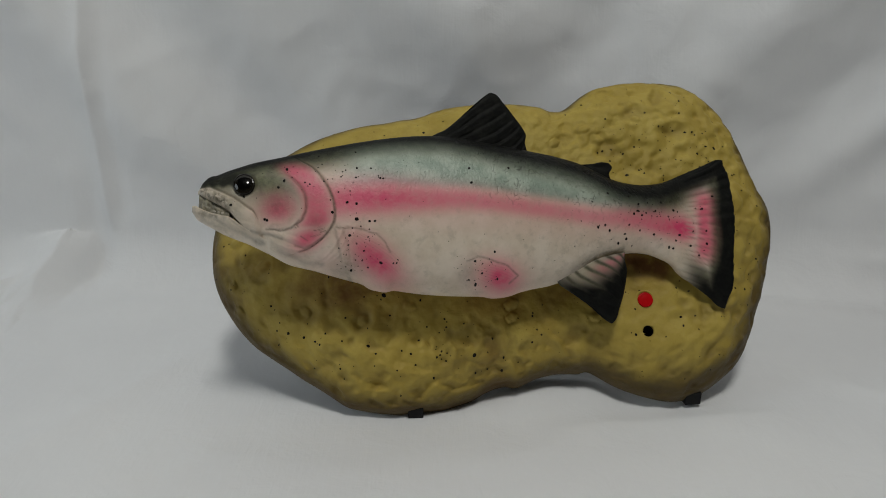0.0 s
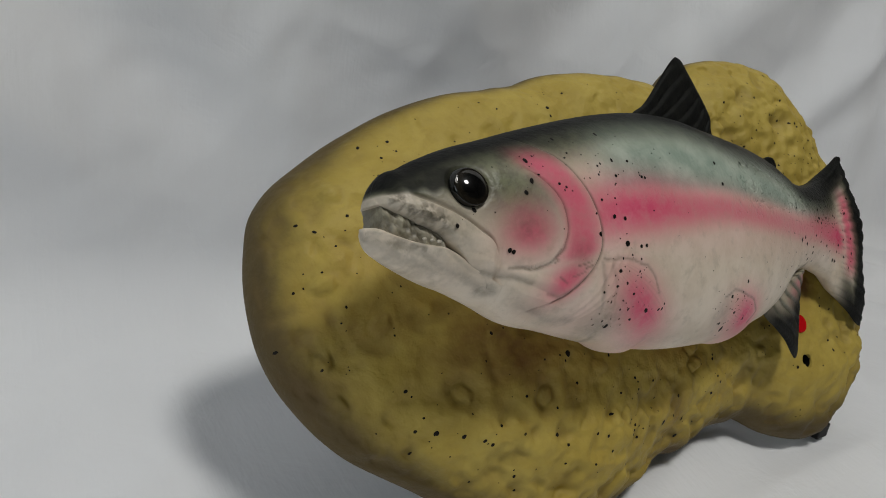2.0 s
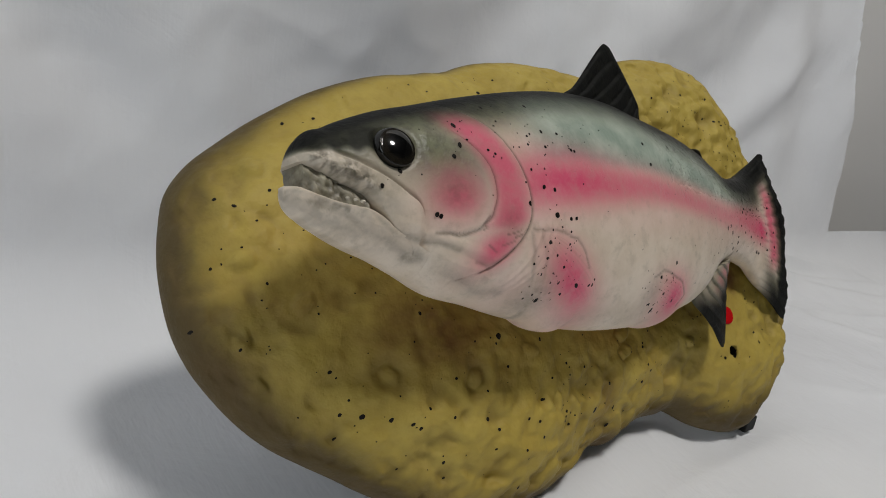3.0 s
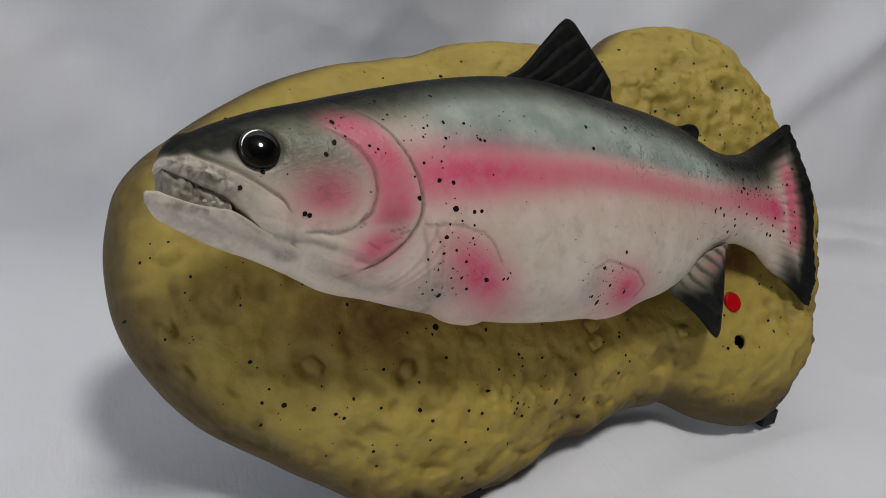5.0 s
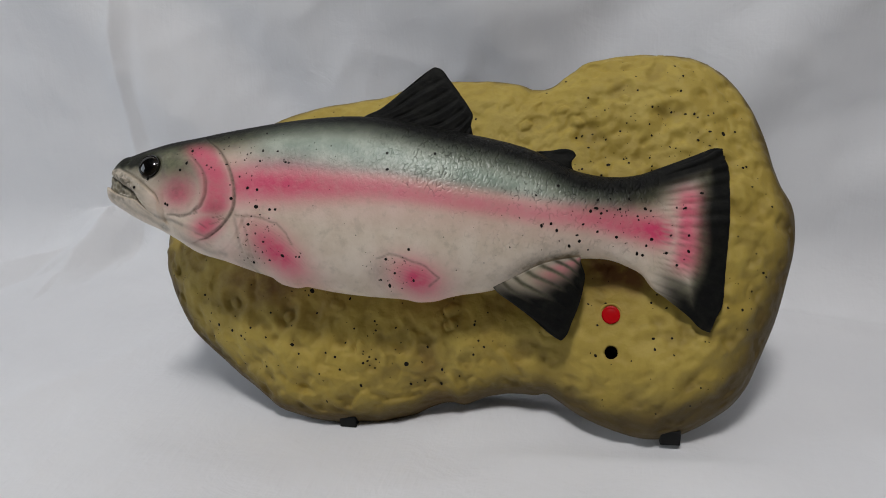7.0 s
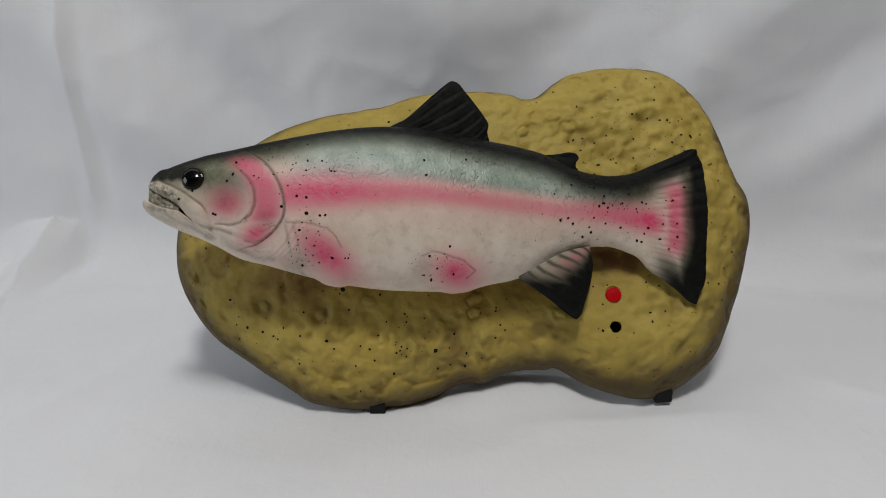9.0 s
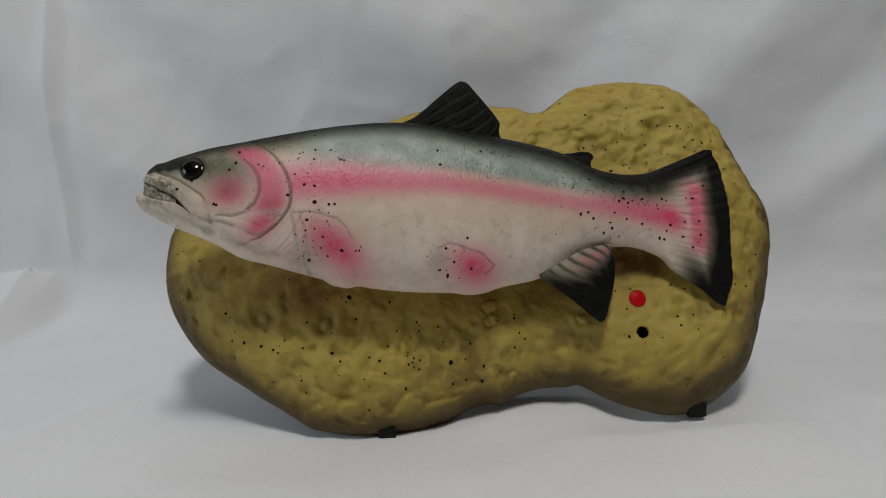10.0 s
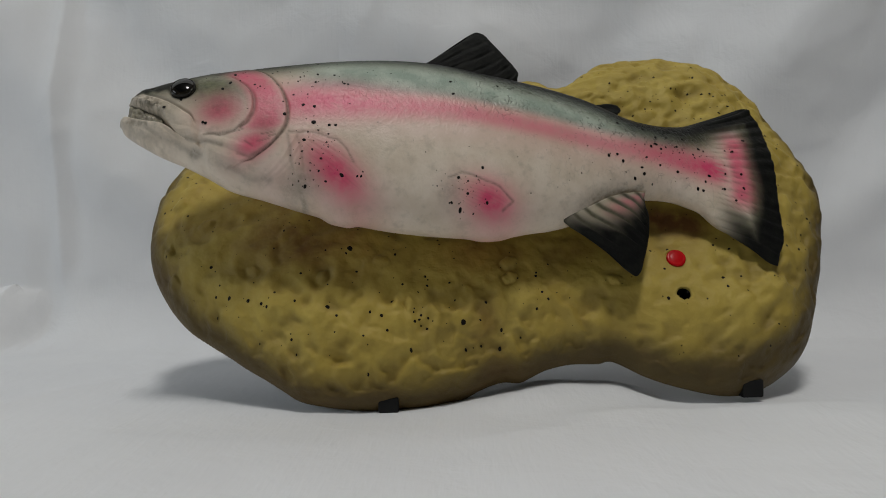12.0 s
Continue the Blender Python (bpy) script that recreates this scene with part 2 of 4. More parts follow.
def make_west_wall():
    """The side wall, with a window opening right through it."""
    y0, y1, z0, z1 = -0.82, 0.32, 0.42, 1.48
    pieces = (((-2.2, -2.48, FLOOR_Z), (-2.08, y0, 2.30)), ((-2.2, y1, FLOOR_Z), (-2.08, 0.83, 2.30)),
              ((-2.2, y0, FLOOR_Z), (-2.08, y1, z0)), ((-2.2, y0, z1), (-2.08, y1, 2.30)))
    bm = bmesh.new()
    for lo, hi in pieces:
        made = bmesh.ops.create_cube(bm, size=1.0)["verts"]
        for v in made:
            v.co = Vector([l + (c + 0.5) * (h - l) for l, h, c in zip(lo, hi, v.co)])
    wall = tagged(new("wall_west", bm_mesh("wall_west", bm, DIM, False)), "unseen wall with a window, made dark to cut bounce light", "wall", kind="structure")
    window = tagged(new("window_1"), "white wooden window frame in the side wall", "window", kind="structure")
    for lo, hi in (((-2.17, y0, z0), (-2.12, y1, z0 + 0.04)), ((-2.17, y0, z1 - 0.04), (-2.12, y1, z1)),
                   ((-2.17, y0, z0 + 0.04), (-2.12, y0 + 0.04, z1 - 0.04)), ((-2.17, y1 - 0.04, z0 + 0.04), (-2.12, y1, z1 - 0.04))):
        part("window_frame", box("window_frame", lo, hi, WALL, 0.003), window)
    part("window_sill", box("window_sill", (-2.12, y0, z0 + 0.002), (-2.03, y1, z0 + 0.022), WALL, 0.003), window)


make_west_wall()


def make_table():
    table = tagged(new("table"), "wooden table wholly covered by the white sheet", "table")
    part("tabletop", box("tabletop", (-0.95, -0.34, -0.04), (0.84, 0.82, -0.012), TABLE, 0.004), table)
    for x in (-0.88, 0.72):
        for y in (-0.28, 0.72):
            part("leg", box("leg", (x, y, FLOOR_Z), (x + 0.06, y + 0.06, -0.04), TABLE, 0.003), table)


make_table()


# ---------------------------------------------------------------- the sheet
def make_sheet():
    """One white sheet: over the table, up in a soft bend, and hung as a backdrop."""
    xs = np.concatenate([np.linspace(-0.95, -0.5, 40)[:-1], np.linspace(-0.5, -0.28, 100)[:-1], np.linspace(-0.28, 0.5, 190)[:-1], np.linspace(0.5, 0.875, 90)])
    FLAT, BEND = 0.640, 0.055
    s_floor = np.concatenate([np.linspace(-0.35, 0.30, 50)[:-1], np.linspace(0.30, FLAT, 110)])
    s_bend = np.linspace(0, math.pi / 2 - 0.05, 26)[1:]
    s_wall = np.concatenate([np.linspace(0.004, 0.42, 150), np.linspace(0.425, 1.25, 60)])
    py = np.concatenate([s_floor, FLAT + BEND * np.sin(s_bend), FLAT + BEND * 1.0 + 0.055 * s_wall])
    pz = np.concatenate([np.zeros_like(s_floor), BEND * (1 - np.cos(s_bend)), BEND * 0.95 + s_wall])
    ny = np.concatenate([np.zeros_like(s_floor), -np.sin(s_bend), -np.ones_like(s_wall)])
    nz = np.concatenate([np.ones_like(s_floor), np.cos(s_bend), np.full_like(s_wall, 0.05)])
    X, Y = np.meshgrid(xs, py)
    Z = np.repeat(pz[:, None], len(xs), 1)
    NY, NZ = np.repeat(ny[:, None], len(xs), 1), np.repeat(nz[:, None], len(xs), 1)
    up = step(0.05, 0.16, Z)

    def ridge(ax, az, bx, bz, width, height):
        """A soft fold on the hung part along the line from (ax, az) to (bx, bz)."""
        dx, dz = bx - ax, bz - az
        n = math.hypot(dx, dz)
        off = ((X - ax) * dz - (Z - az) * dx) / n
        along = ((X - ax) * dx + (Z - az) * dz) / n
        ends = step(-0.08, 0.06, along) * (1 - step(n - 0.06, n + 0.10, along))
        return height * np.exp(-(off / width) ** 2) * ends

    D = np.zeros_like(X)
    # swags that sink from both upper corners towards the middle
    D += ridge(-0.42, 0.42, -0.14, 0.12, 0.035, -0.024)
    D += ridge(-0.47, 0.36, -0.22, 0.08, 0.035, 0.021)
    D += ridge(-0.24, 0.48, 0.06, 0.20, 0.055, 0.033)
    D += ridge(0.46, 0.42, 0.20, 0.14, 0.040, 0.021)
    D += ridge(0.36, 0.44, 0.10, 0.20, 0.035, -0.018)
    D += ridge(0.55, 0.36, 0.30, 0.10, 0.038, -0.018)
    D += ridge(-0.12, 0.30, 0.12, 0.29, 0.030, -0.018)
    D += ridge(-0.16, 0.36, 0.16, 0.35, 0.030, 0.018)
    D += ridge(0.29, 0.050, 0.52, 0.235, 0.020, 0.011) - ridge(0.33, 0.040, 0.56, 0.215, 0.024, 0.008)
    D *= 0.56 * up
    # pressed crease that runs straight up
    D += (0.0045 * np.exp(-(np.abs(X + 0.325 + 0.01 * (Z - 0.17)) / 0.0065) ** 1.4) - 0.002 * np.exp(-((X + 0.311 + 0.01 * (Z - 0.17)) / 0.008) ** 2)) * step(0.03, 0.08, Z)
    # long waves near the hung edge
    D += 0.010 * np.sin((X - 0.30) * 42.0 + 1.5 * Z) * step(0.42, 0.56, X) * step(0.03, 0.2, Z)
    # the bunched fold at the foot of the backdrop
    low = step(0.135, 0.055, Z)

    def crease(points, near, far):
        """A sharp fold along points (x, y, height), with its own fall to either side."""
        best = np.zeros_like(X)
        for (ax, ay, ah), (bx, by, bh) in zip(points[:-1], points[1:]):
            n2 = (bx - ax) ** 2 + (by - ay) ** 2
            t = np.clip(((X - ax) * (bx - ax) + (Y - ay) * (by - ay)) / n2, 0, 1)
            gap = np.hypot(X - ax - t * (bx - ax), Y - ay - t * (by - ay))
            side = np.sign((X - ax) * (by - ay) - (Y - ay) * (bx - ax))
            best = np.maximum(best, (ah + (bh - ah) * t) * np.clip(1 - gap / np.where(side > 0, near, far), 0, 1) ** 1.25)
        return best

    # the tented fold by the crease, lifted straight up
    soft_up = step(0.05, 0.55, NZ)
    lift = soft_up * np.maximum(crease([(-0.362, 0.692, 0.016), (-0.367, 0.675, 0.031), (-0.380, 0.648, 0.022), (-0.376, 0.622, 0.009), (-0.362, 0.596, 0.001)], 0.060, 0.026),
                                crease([(-0.390, 0.668, 0.014), (-0.418, 0.632, 0.019), (-0.470, 0.590, 0.014), (-0.560, 0.535, 0.003)], 0.045, 0.034))
    lift += soft_up * crease([(-0.343, 0.694, 0.012), (-0.347, 0.680, 0.010), (-0.343, 0.668, 0.002)], 0.024, 0.010)
    D += low * crease([(0.38, 0.694, 0.003), (0.46, 0.692, 0.013), (0.56, 0.682, 0.012), (0.68, 0.660, 0.003)], 0.030, 0.020)
    D += low * crease([(0.40, 0.684, 0.003), (0.48, 0.668, 0.010), (0.54, 0.640, 0.010), (0.64, 0.590, 0.003)], 0.034, 0.022)
    D -= 0.008 * low * np.exp(-np.hypot((X + 0.336) / 0.015, (Y - 0.682) / 0.020) ** 2)
    # flat wrinkles on the table
    flat = 1 - step(0.0, 0.03, Z)
    for ax, ay, turn, width, height, length in (
            (0.192, 0.430, 61, 0.012, 0.0022, 0.045), (0.228, 0.443, 54, 0.012, 0.0026, 0.050), (0.262, 0.470, 48, 0.011, 0.0018, 0.055), (0.455, 0.560, -50, 0.014, 0.0030, 0.06), (0.40, 0.60, -16, 0.012, 0.0045, 0.22),
            (0.52, 0.66, -14, 0.014, 0.0060, 0.25), (0.10, 0.400, 14, 0.012, 0.0012, 0.10), (-0.25, 0.44, 60, 0.020, 0.0018, 0.12),
            (0.33, 0.46, -30, 0.016, 0.0014, 0.10)):
        c, s = math.cos(math.radians(turn)), math.sin(math.radians(turn))
        a, o = (X - ax) * c + (Y - ay) * s, (Y - ay) * c - (X - ax) * s
        D += 2.0 * flat * height * np.exp(-np.abs(o / (0.75 * width)) ** 1.5 - (a / length) ** 2)
    pts = np.stack([X.ravel(), Y.ravel(), Z.ravel()], 1)
    D += 0.0036 * lumps(pts, 5.0, 2).reshape(X.shape) * (0.30 + 0.70 * up)
    D += 0.0040 * (0.25 - np.abs(lumps(pts * np.array([1.0, 1.0, 0.7]) + 5.3, 8.0, 3))).reshape(X.shape) * (0.50 + 0.50 * up)
    D += 0.0010 * lumps(pts, 26.0, 2).reshape(X.shape) * (0.55 + 0.45 * up)
    # it lies flat where the rock stands
    stood = 1 - step(0.16, 0.22, np.hypot((X - 0.04) / 1.25, (Y - 0.47) * 1.6))
    D *= 1 - 0.9 * stood * flat
    # it puffs up under the arch between the lobes and runs forward as a low roll
    D += flat * (0.0088 * np.exp(-((X - 0.083) / 0.040) ** 4 - ((Y - 0.474) / np.where(Y < 0.474, 0.024, 0.013)) ** 2) + 0.0040 * np.exp(-((X - 0.045) / 0.040) ** 2 - ((Y - 0.452) / 0.02) ** 2)
                 + 0.0030 * np.exp(-((X - 0.205) / 0.05) ** 2 - ((Y - 0.425) / 0.018) ** 2))
    for ax, ay, bx, by, width, height in ((0.075, 0.425, 0.235, 0.445, 0.010, 0.0022), (0.02, 0.385, 0.12, 0.432, 0.012, 0.0020), (-0.16, 0.40, -0.05, 0.385, 0.016, 0.0016)):
        n2 = (bx - ax) ** 2 + (by - ay) ** 2
        t = ((X - ax) * (bx - ax) + (Y - ay) * (by - ay)) / n2
        off = ((X - ax) * (by - ay) - (Y - ay) * (bx - ax)) / math.sqrt(n2)
        D += flat * height * np.exp(-np.abs(off / width) ** 1.6) * step(-0.2, 0.15, t) * step(1.2, 0.8, t)
    Y2, Z2 = Y + D * NY, Z + lift + D * NZ - 0.0010 - 0.09 * step(0.835, 0.885, X) ** 1.5
    rows, cols = X.shape
    edge = 0.662 - 0.20 * Z + 0.004 * np.sin(Z * 17.0)         # hung side edge, which slants a little
    verts = np.stack([np.where(Z > 0.05, np.minimum(X, edge), X).ravel(), Y2.ravel(), Z2.ravel()], 1)
    keep = []
    for f in grid_faces(rows, cols):
        i, j = divmod(f[0], cols)
        if Z[i + 1, j] > 0.05 and X[i, j] > edge[i, j]:
            continue
        keep.append(f)
    me = mesh_from("sheet", verts, keep, CLOTH)
    sheet = tagged(new("backdrop_sheet", me), "white cotton sheet draped over a table and hung as a backdrop", "sheet")
    return sheet


make_sheet()

# ---------------------------------------------------------------- the plaque: its own axes
LEAN_BACK = 34.0
plaque = tagged(new("singing_trout_plaque"), "novelty rainbow trout on a sand-yellow rock, leaning back on the sheet", "novelty plaque")
plaque.matrix_world = pose(0, 0.452, 0.045, 90 - LEAN_BACK, 0, 0)   # local x right, y up the face, z towards the viewer

CENTRE = np.array([0.040, 0.080])
# the rock round its centre, from the far left anticlockwise: radius (tenths of a millimetre), depth of the rim, breadth and fullness of the rounded side
RADII = [2059, 2060, 2052, 2025, 1981, 1932, 1873, 1800, 1734, 1684, 1637, 1604, 1579, 1524, 1469, 1412, 1349, 1298, 1256, 1199, 1147, 1085,
         1046, 1032, 1045, 1027, 1011, 1011, 1021, 1048, 1088, 1128, 1312, 1476, 1630, 1735, 1800, 1854, 1902, 1924, 1925, 1930, 1941, 1950,
         1962, 1983, 1995, 1992, 1950, 1938, 1947, 1956, 1961, 1953, 1930, 1878, 1791, 1686, 1591, 1481, 1358, 1161, 1100, 1095, 1086, 1080,
         1076, 1072, 1072, 1074, 1079, 1088, 1099, 1109, 1116, 1122, 1144, 1181, 1218, 1276, 1341, 1408, 1483, 1568, 1656, 1754, 1852, 1953,
         2021, 2045]
RIM_Z = [-0.0203, -0.0199, -0.0172, -0.0179, -0.019, -0.0283, -0.0298, -0.0261, -0.0265, -0.0261, -0.0382, -0.0356,
         -0.0245, -0.0221, -0.0262, -0.0242, -0.028, -0.0234, -0.0236, -0.0243, -0.0235, -0.0168, -0.0141, -0.0254]
SIDE = [0.0329, 0.0361, 0.0368, 0.0374, 0.0349, 0.0342, 0.0374, 0.0358, 0.0365, 0.0431, 0.0334, 0.0276, 0.0281, 0.0293, 0.0302, 0.0329]
FULL = [1.69, 1.48, 1.46, 1.3, 1.7, 1.82]


def ring_at(values, t):
    """Smooth closed curve through evenly spaced values, at angles t from -pi to pi."""
    v, k = np.array(values, float), len(values)
    u = (t + math.pi) / (2 * math.pi) * k
    i, f = np.floor(u).astype(int), u - np.floor(u)
    a, b, c, d = v[(i - 1) % k], v[i % k], v[(i + 1) % k], v[(i + 2) % k]
    return 0.5 * (2 * b + (c - a) * f + (2 * a - 5 * b + 4 * c - d) * f**2 + (3 * b - a - 3 * c + d) * f**3)


def rock_outline(n):
    t = np.linspace(-math.pi, math.pi, n, endpoint=False)
    return t, ring_at(RADII, t) * 1e-4


EDGE_T, EDGE_R = rock_outline(840)
EDGE_XY = CENTRE + np.stack([EDGE_R * np.cos(EDGE_T), EDGE_R * np.sin(EDGE_T)], 1)
# craters, raised pebbles and dents: x, y, radius, depth
CRATERS = [(0.137, 0.170, 0.0085, -0.0020), (0.165, 0.156, 0.0090, -0.0028), (0.156, 0.184, 0.0070, -0.0016), (0.118, 0.142, 0.010, -0.0018),
           (0.150, 0.128, 0.007, -0.0016), (0.080, 0.146, 0.006, -0.0006), (-0.053, 0.018, 0.008, -0.0022), (-0.091, 0.024, 0.009, -0.0022)]
PEBBLES = [(0.111, 0.151, 0.0040, 0.0019), (0.080, 0.148, 0.0036, 0.0017), (0.102, 0.159, 0.0034, 0.0016), (0.127, 0.120, 0.0048, 0.0018),
           (0.139, 0.166, 0.0028, 0.0018), (0.181, 0.026, 0.0030, 0.0022), (0.158, 0.025, 0.0045, 0.0007), (0.046, 0.030, 0.0042, 0.0030),
           (0.046, 0.021, 0.0036, 0.0030), (-0.022, 0.027, 0.0036, 0.0015), (-0.053, 0.018, 0.0036, 0.0022), (-0.091, 0.024, 0.0036, 0.0022),
           (-0.122, 0.055, 0.0042, 0.0024), (-0.142, 0.073, 0.0042, 0.0026), (-0.133, 0.112, 0.0042, 0.0016), (-0.144, 0.043, 0.0034, 0.0024),
           (-0.140, 0.026, 0.0042, 0.0022), (-0.013, 0.003, 0.0034, 0.0016), (-0.006, 0.003, 0.0034, 0.0016), (0.103, 0.022, 0.0034, 0.0014)]
DENTS = [(-0.043, -0.023, 0.008, 0.002, 0), (0.078, 0.009, 0.007, 0.0022, -35), (0.018, 0.005, 0.007, 0.003, -20), (0.085, 0.000, 0.006, 0.002, -50),
         (-0.061, -0.027, 0.007, 0.003, 20), (-0.078, -0.011, 0.008, 0.003, -30), (0.154, -0.010, 0.009, 0.0025, 35), (0.198, 0.021, 0.010, 0.0025, 50),
         (-0.154, 0.092, 0.008, 0.003, -10), (-0.157, 0.063, 0.008, 0.003, 10), (0.020, -0.014, 0.009, 0.004, 60), (0.185, 0.004, 0.009, 0.0025, 45)]


def round_angle(x, y):
    return np.arctan2(y - CENTRE[1], x - CENTRE[0])


def rim_z(x, y):
    """Depth of the rock's rim, which differs from lobe to lobe."""
    return ring_at(RIM_Z, round_angle(x, y))


def rock_face(x, y, d):
    """Height of the bare rock over its face, d metres in from the edge."""
    top = (0.005 + 0.015 * np.exp(-((x + 0.060) / 0.085) ** 2 - ((y - 0.035) / 0.060) ** 2)
           + 0.003 * np.exp(-((x - 0.15) / 0.04) ** 2 - ((y - 0.150) / 0.035) ** 2)
           - 0.004 * np.exp(-((x - 0.085) / 0.030) ** 2 - ((y + 0.005) / 0.02) ** 2)
           - 0.003 * np.exp(-((x - 0.090) / 0.016) ** 2 - ((y - 0.165) / 0.03) ** 2)
           + 0.0021 * np.exp(-((x + 0.02) ** 2 + (y + 0.01) ** 2) / 0.045**2) + 0.0012 * np.exp(-((x - 0.06) ** 2 + (y - 0.02) ** 2) / 0.045**2)
           - 0.0045 * np.exp(-((x - 0.15) ** 2 + (y - 0.15) ** 2) / 0.045**2))
    t = round_angle(x, y)
    q = np.clip(1 - d / ring_at(SIDE, t), 0, 1)
    rim = ring_at(RIM_Z, t)
    return rim + (top - rim) * np.sqrt(np.clip(1 - q ** ring_at(FULL, t), 0, 1))


def rock_relief(x, y, p):
    pits = lumps(p + 3.7, 85.0, 2)
    chips = lumps(p + 1.9, 110.0, 2)
    z = 0.0017 * lumps(p, 40.0, 2) + 0.0015 * pits - 0.0009 * step(0.05, 0.50, -pits) - 0.0003 * step(0.18, 0.50, chips) + 0.0004 * lumps(p + 9.1, 170.0, 2)
    calm = 1 - 0.35 * step(0.05, 0.02, np.hypot(x - 0.150, (y - 0.025) * 0.9)) - 0.45 * step(0.11, 0.15, y) * step(0.11, 0.06, x)
    z = z * calm * (1 - 0.38 * step(0.004, 0.022, y) * step(0.150, 0.110, y) * step(0.16, 0.10, x))
    rough = 1 + 0.28 * step(0.035, 0.0, y) * step(0.02, 0.10, np.hypot(x - 0.135, y - 0.03)) + 0.38 * step(0.155, 0.195, x) * step(0.0, 0.02, y) + 0.30 * step(-0.095, -0.135, x)
    # slanting ripples on the lower right lobe
    swell = np.sin(520.0 * (0.80 * y - 0.60 * x) + 2.2 * lumps(p + 6.0, 45.0, 2)) * step(0.145, 0.175, np.hypot(x - 0.02, y - 0.06)) * step(0.10, 0.03, y) * step(0.10, 0.14, x)
    z = z * rough + 0.00075 * swell
    # browner where the relief sinks, in craters and dents and round pebbles
    recess_brown = 0.66 * step(0.0004, -0.0022, z) * step(0.16, 0.04, y)
    recess_brown = np.maximum(recess_brown, 0.8 * step(-0.095, -0.150, x) * step(0.0002, -0.0014, z))

    def about(cx, cy, r):
        """Distance from a lump's middle, in its radii, with an uneven outline."""
        a = np.arctan2(y - cy, x - cx)
        return np.hypot(x - cx, y - cy) / r * (1 + 0.16 * np.sin(2 * a + 900 * cx) + 0.07 * np.sin(5 * a + 700 * cy))

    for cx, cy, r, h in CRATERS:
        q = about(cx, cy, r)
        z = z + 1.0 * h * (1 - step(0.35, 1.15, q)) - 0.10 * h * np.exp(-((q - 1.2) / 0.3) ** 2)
        recess_brown = np.maximum(recess_brown, 0.60 * (1 - step(0.5, 1.2, q)))
    for cx, cy, r, h in PEBBLES:
        q = about(cx, cy, r)
        z = z + 0.85 * h * np.sqrt(np.clip(1 - q**2, 0, 1)) - 0.18 * h * np.exp(-((q - 1.15) / 0.2) ** 2)
        recess_brown = np.maximum(recess_brown, 0.30 * np.exp(-((q - 1.2) / 0.2) ** 2))
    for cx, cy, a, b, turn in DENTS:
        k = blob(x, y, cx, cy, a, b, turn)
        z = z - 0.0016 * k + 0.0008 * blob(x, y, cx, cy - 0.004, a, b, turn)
        recess_brown = np.maximum(recess_brown, 0.7 * k)
    return z, recess_brown


def edge_distance(x, y):
    """Distance to the rock's outline, to its straight pieces."""
    a, b = EDGE_XY, np.roll(EDGE_XY, -1, 0)
    ab = b - a
    n2 = (ab**2).sum(1)
    out = np.empty(x.size)
    for i in range(0, x.size, 3000):
        px, py = x[i:i + 3000, None] - a[None, :, 0], y[i:i + 3000, None] - a[None, :, 1]
        t = np.clip((px * ab[:, 0] + py * ab[:, 1]) / n2, 0, 1)
        out[i:i + 3000] = np.hypot(px - t * ab[:, 0], py - t * ab[:, 1]).min(1)
    return out


def rock_height(x, y):
    """Finished height of the rock at a few places."""
    x, y = np.atleast_1d(np.asarray(x, float)), np.atleast_1d(np.asarray(y, float))
    face = rock_face(x, y, edge_distance(x, y))
    return face + rock_relief(x, y, np.stack([x, y, face], 1))[0]


HOLE, HOLE_R = (0.1385, 0.0125), 0.0035


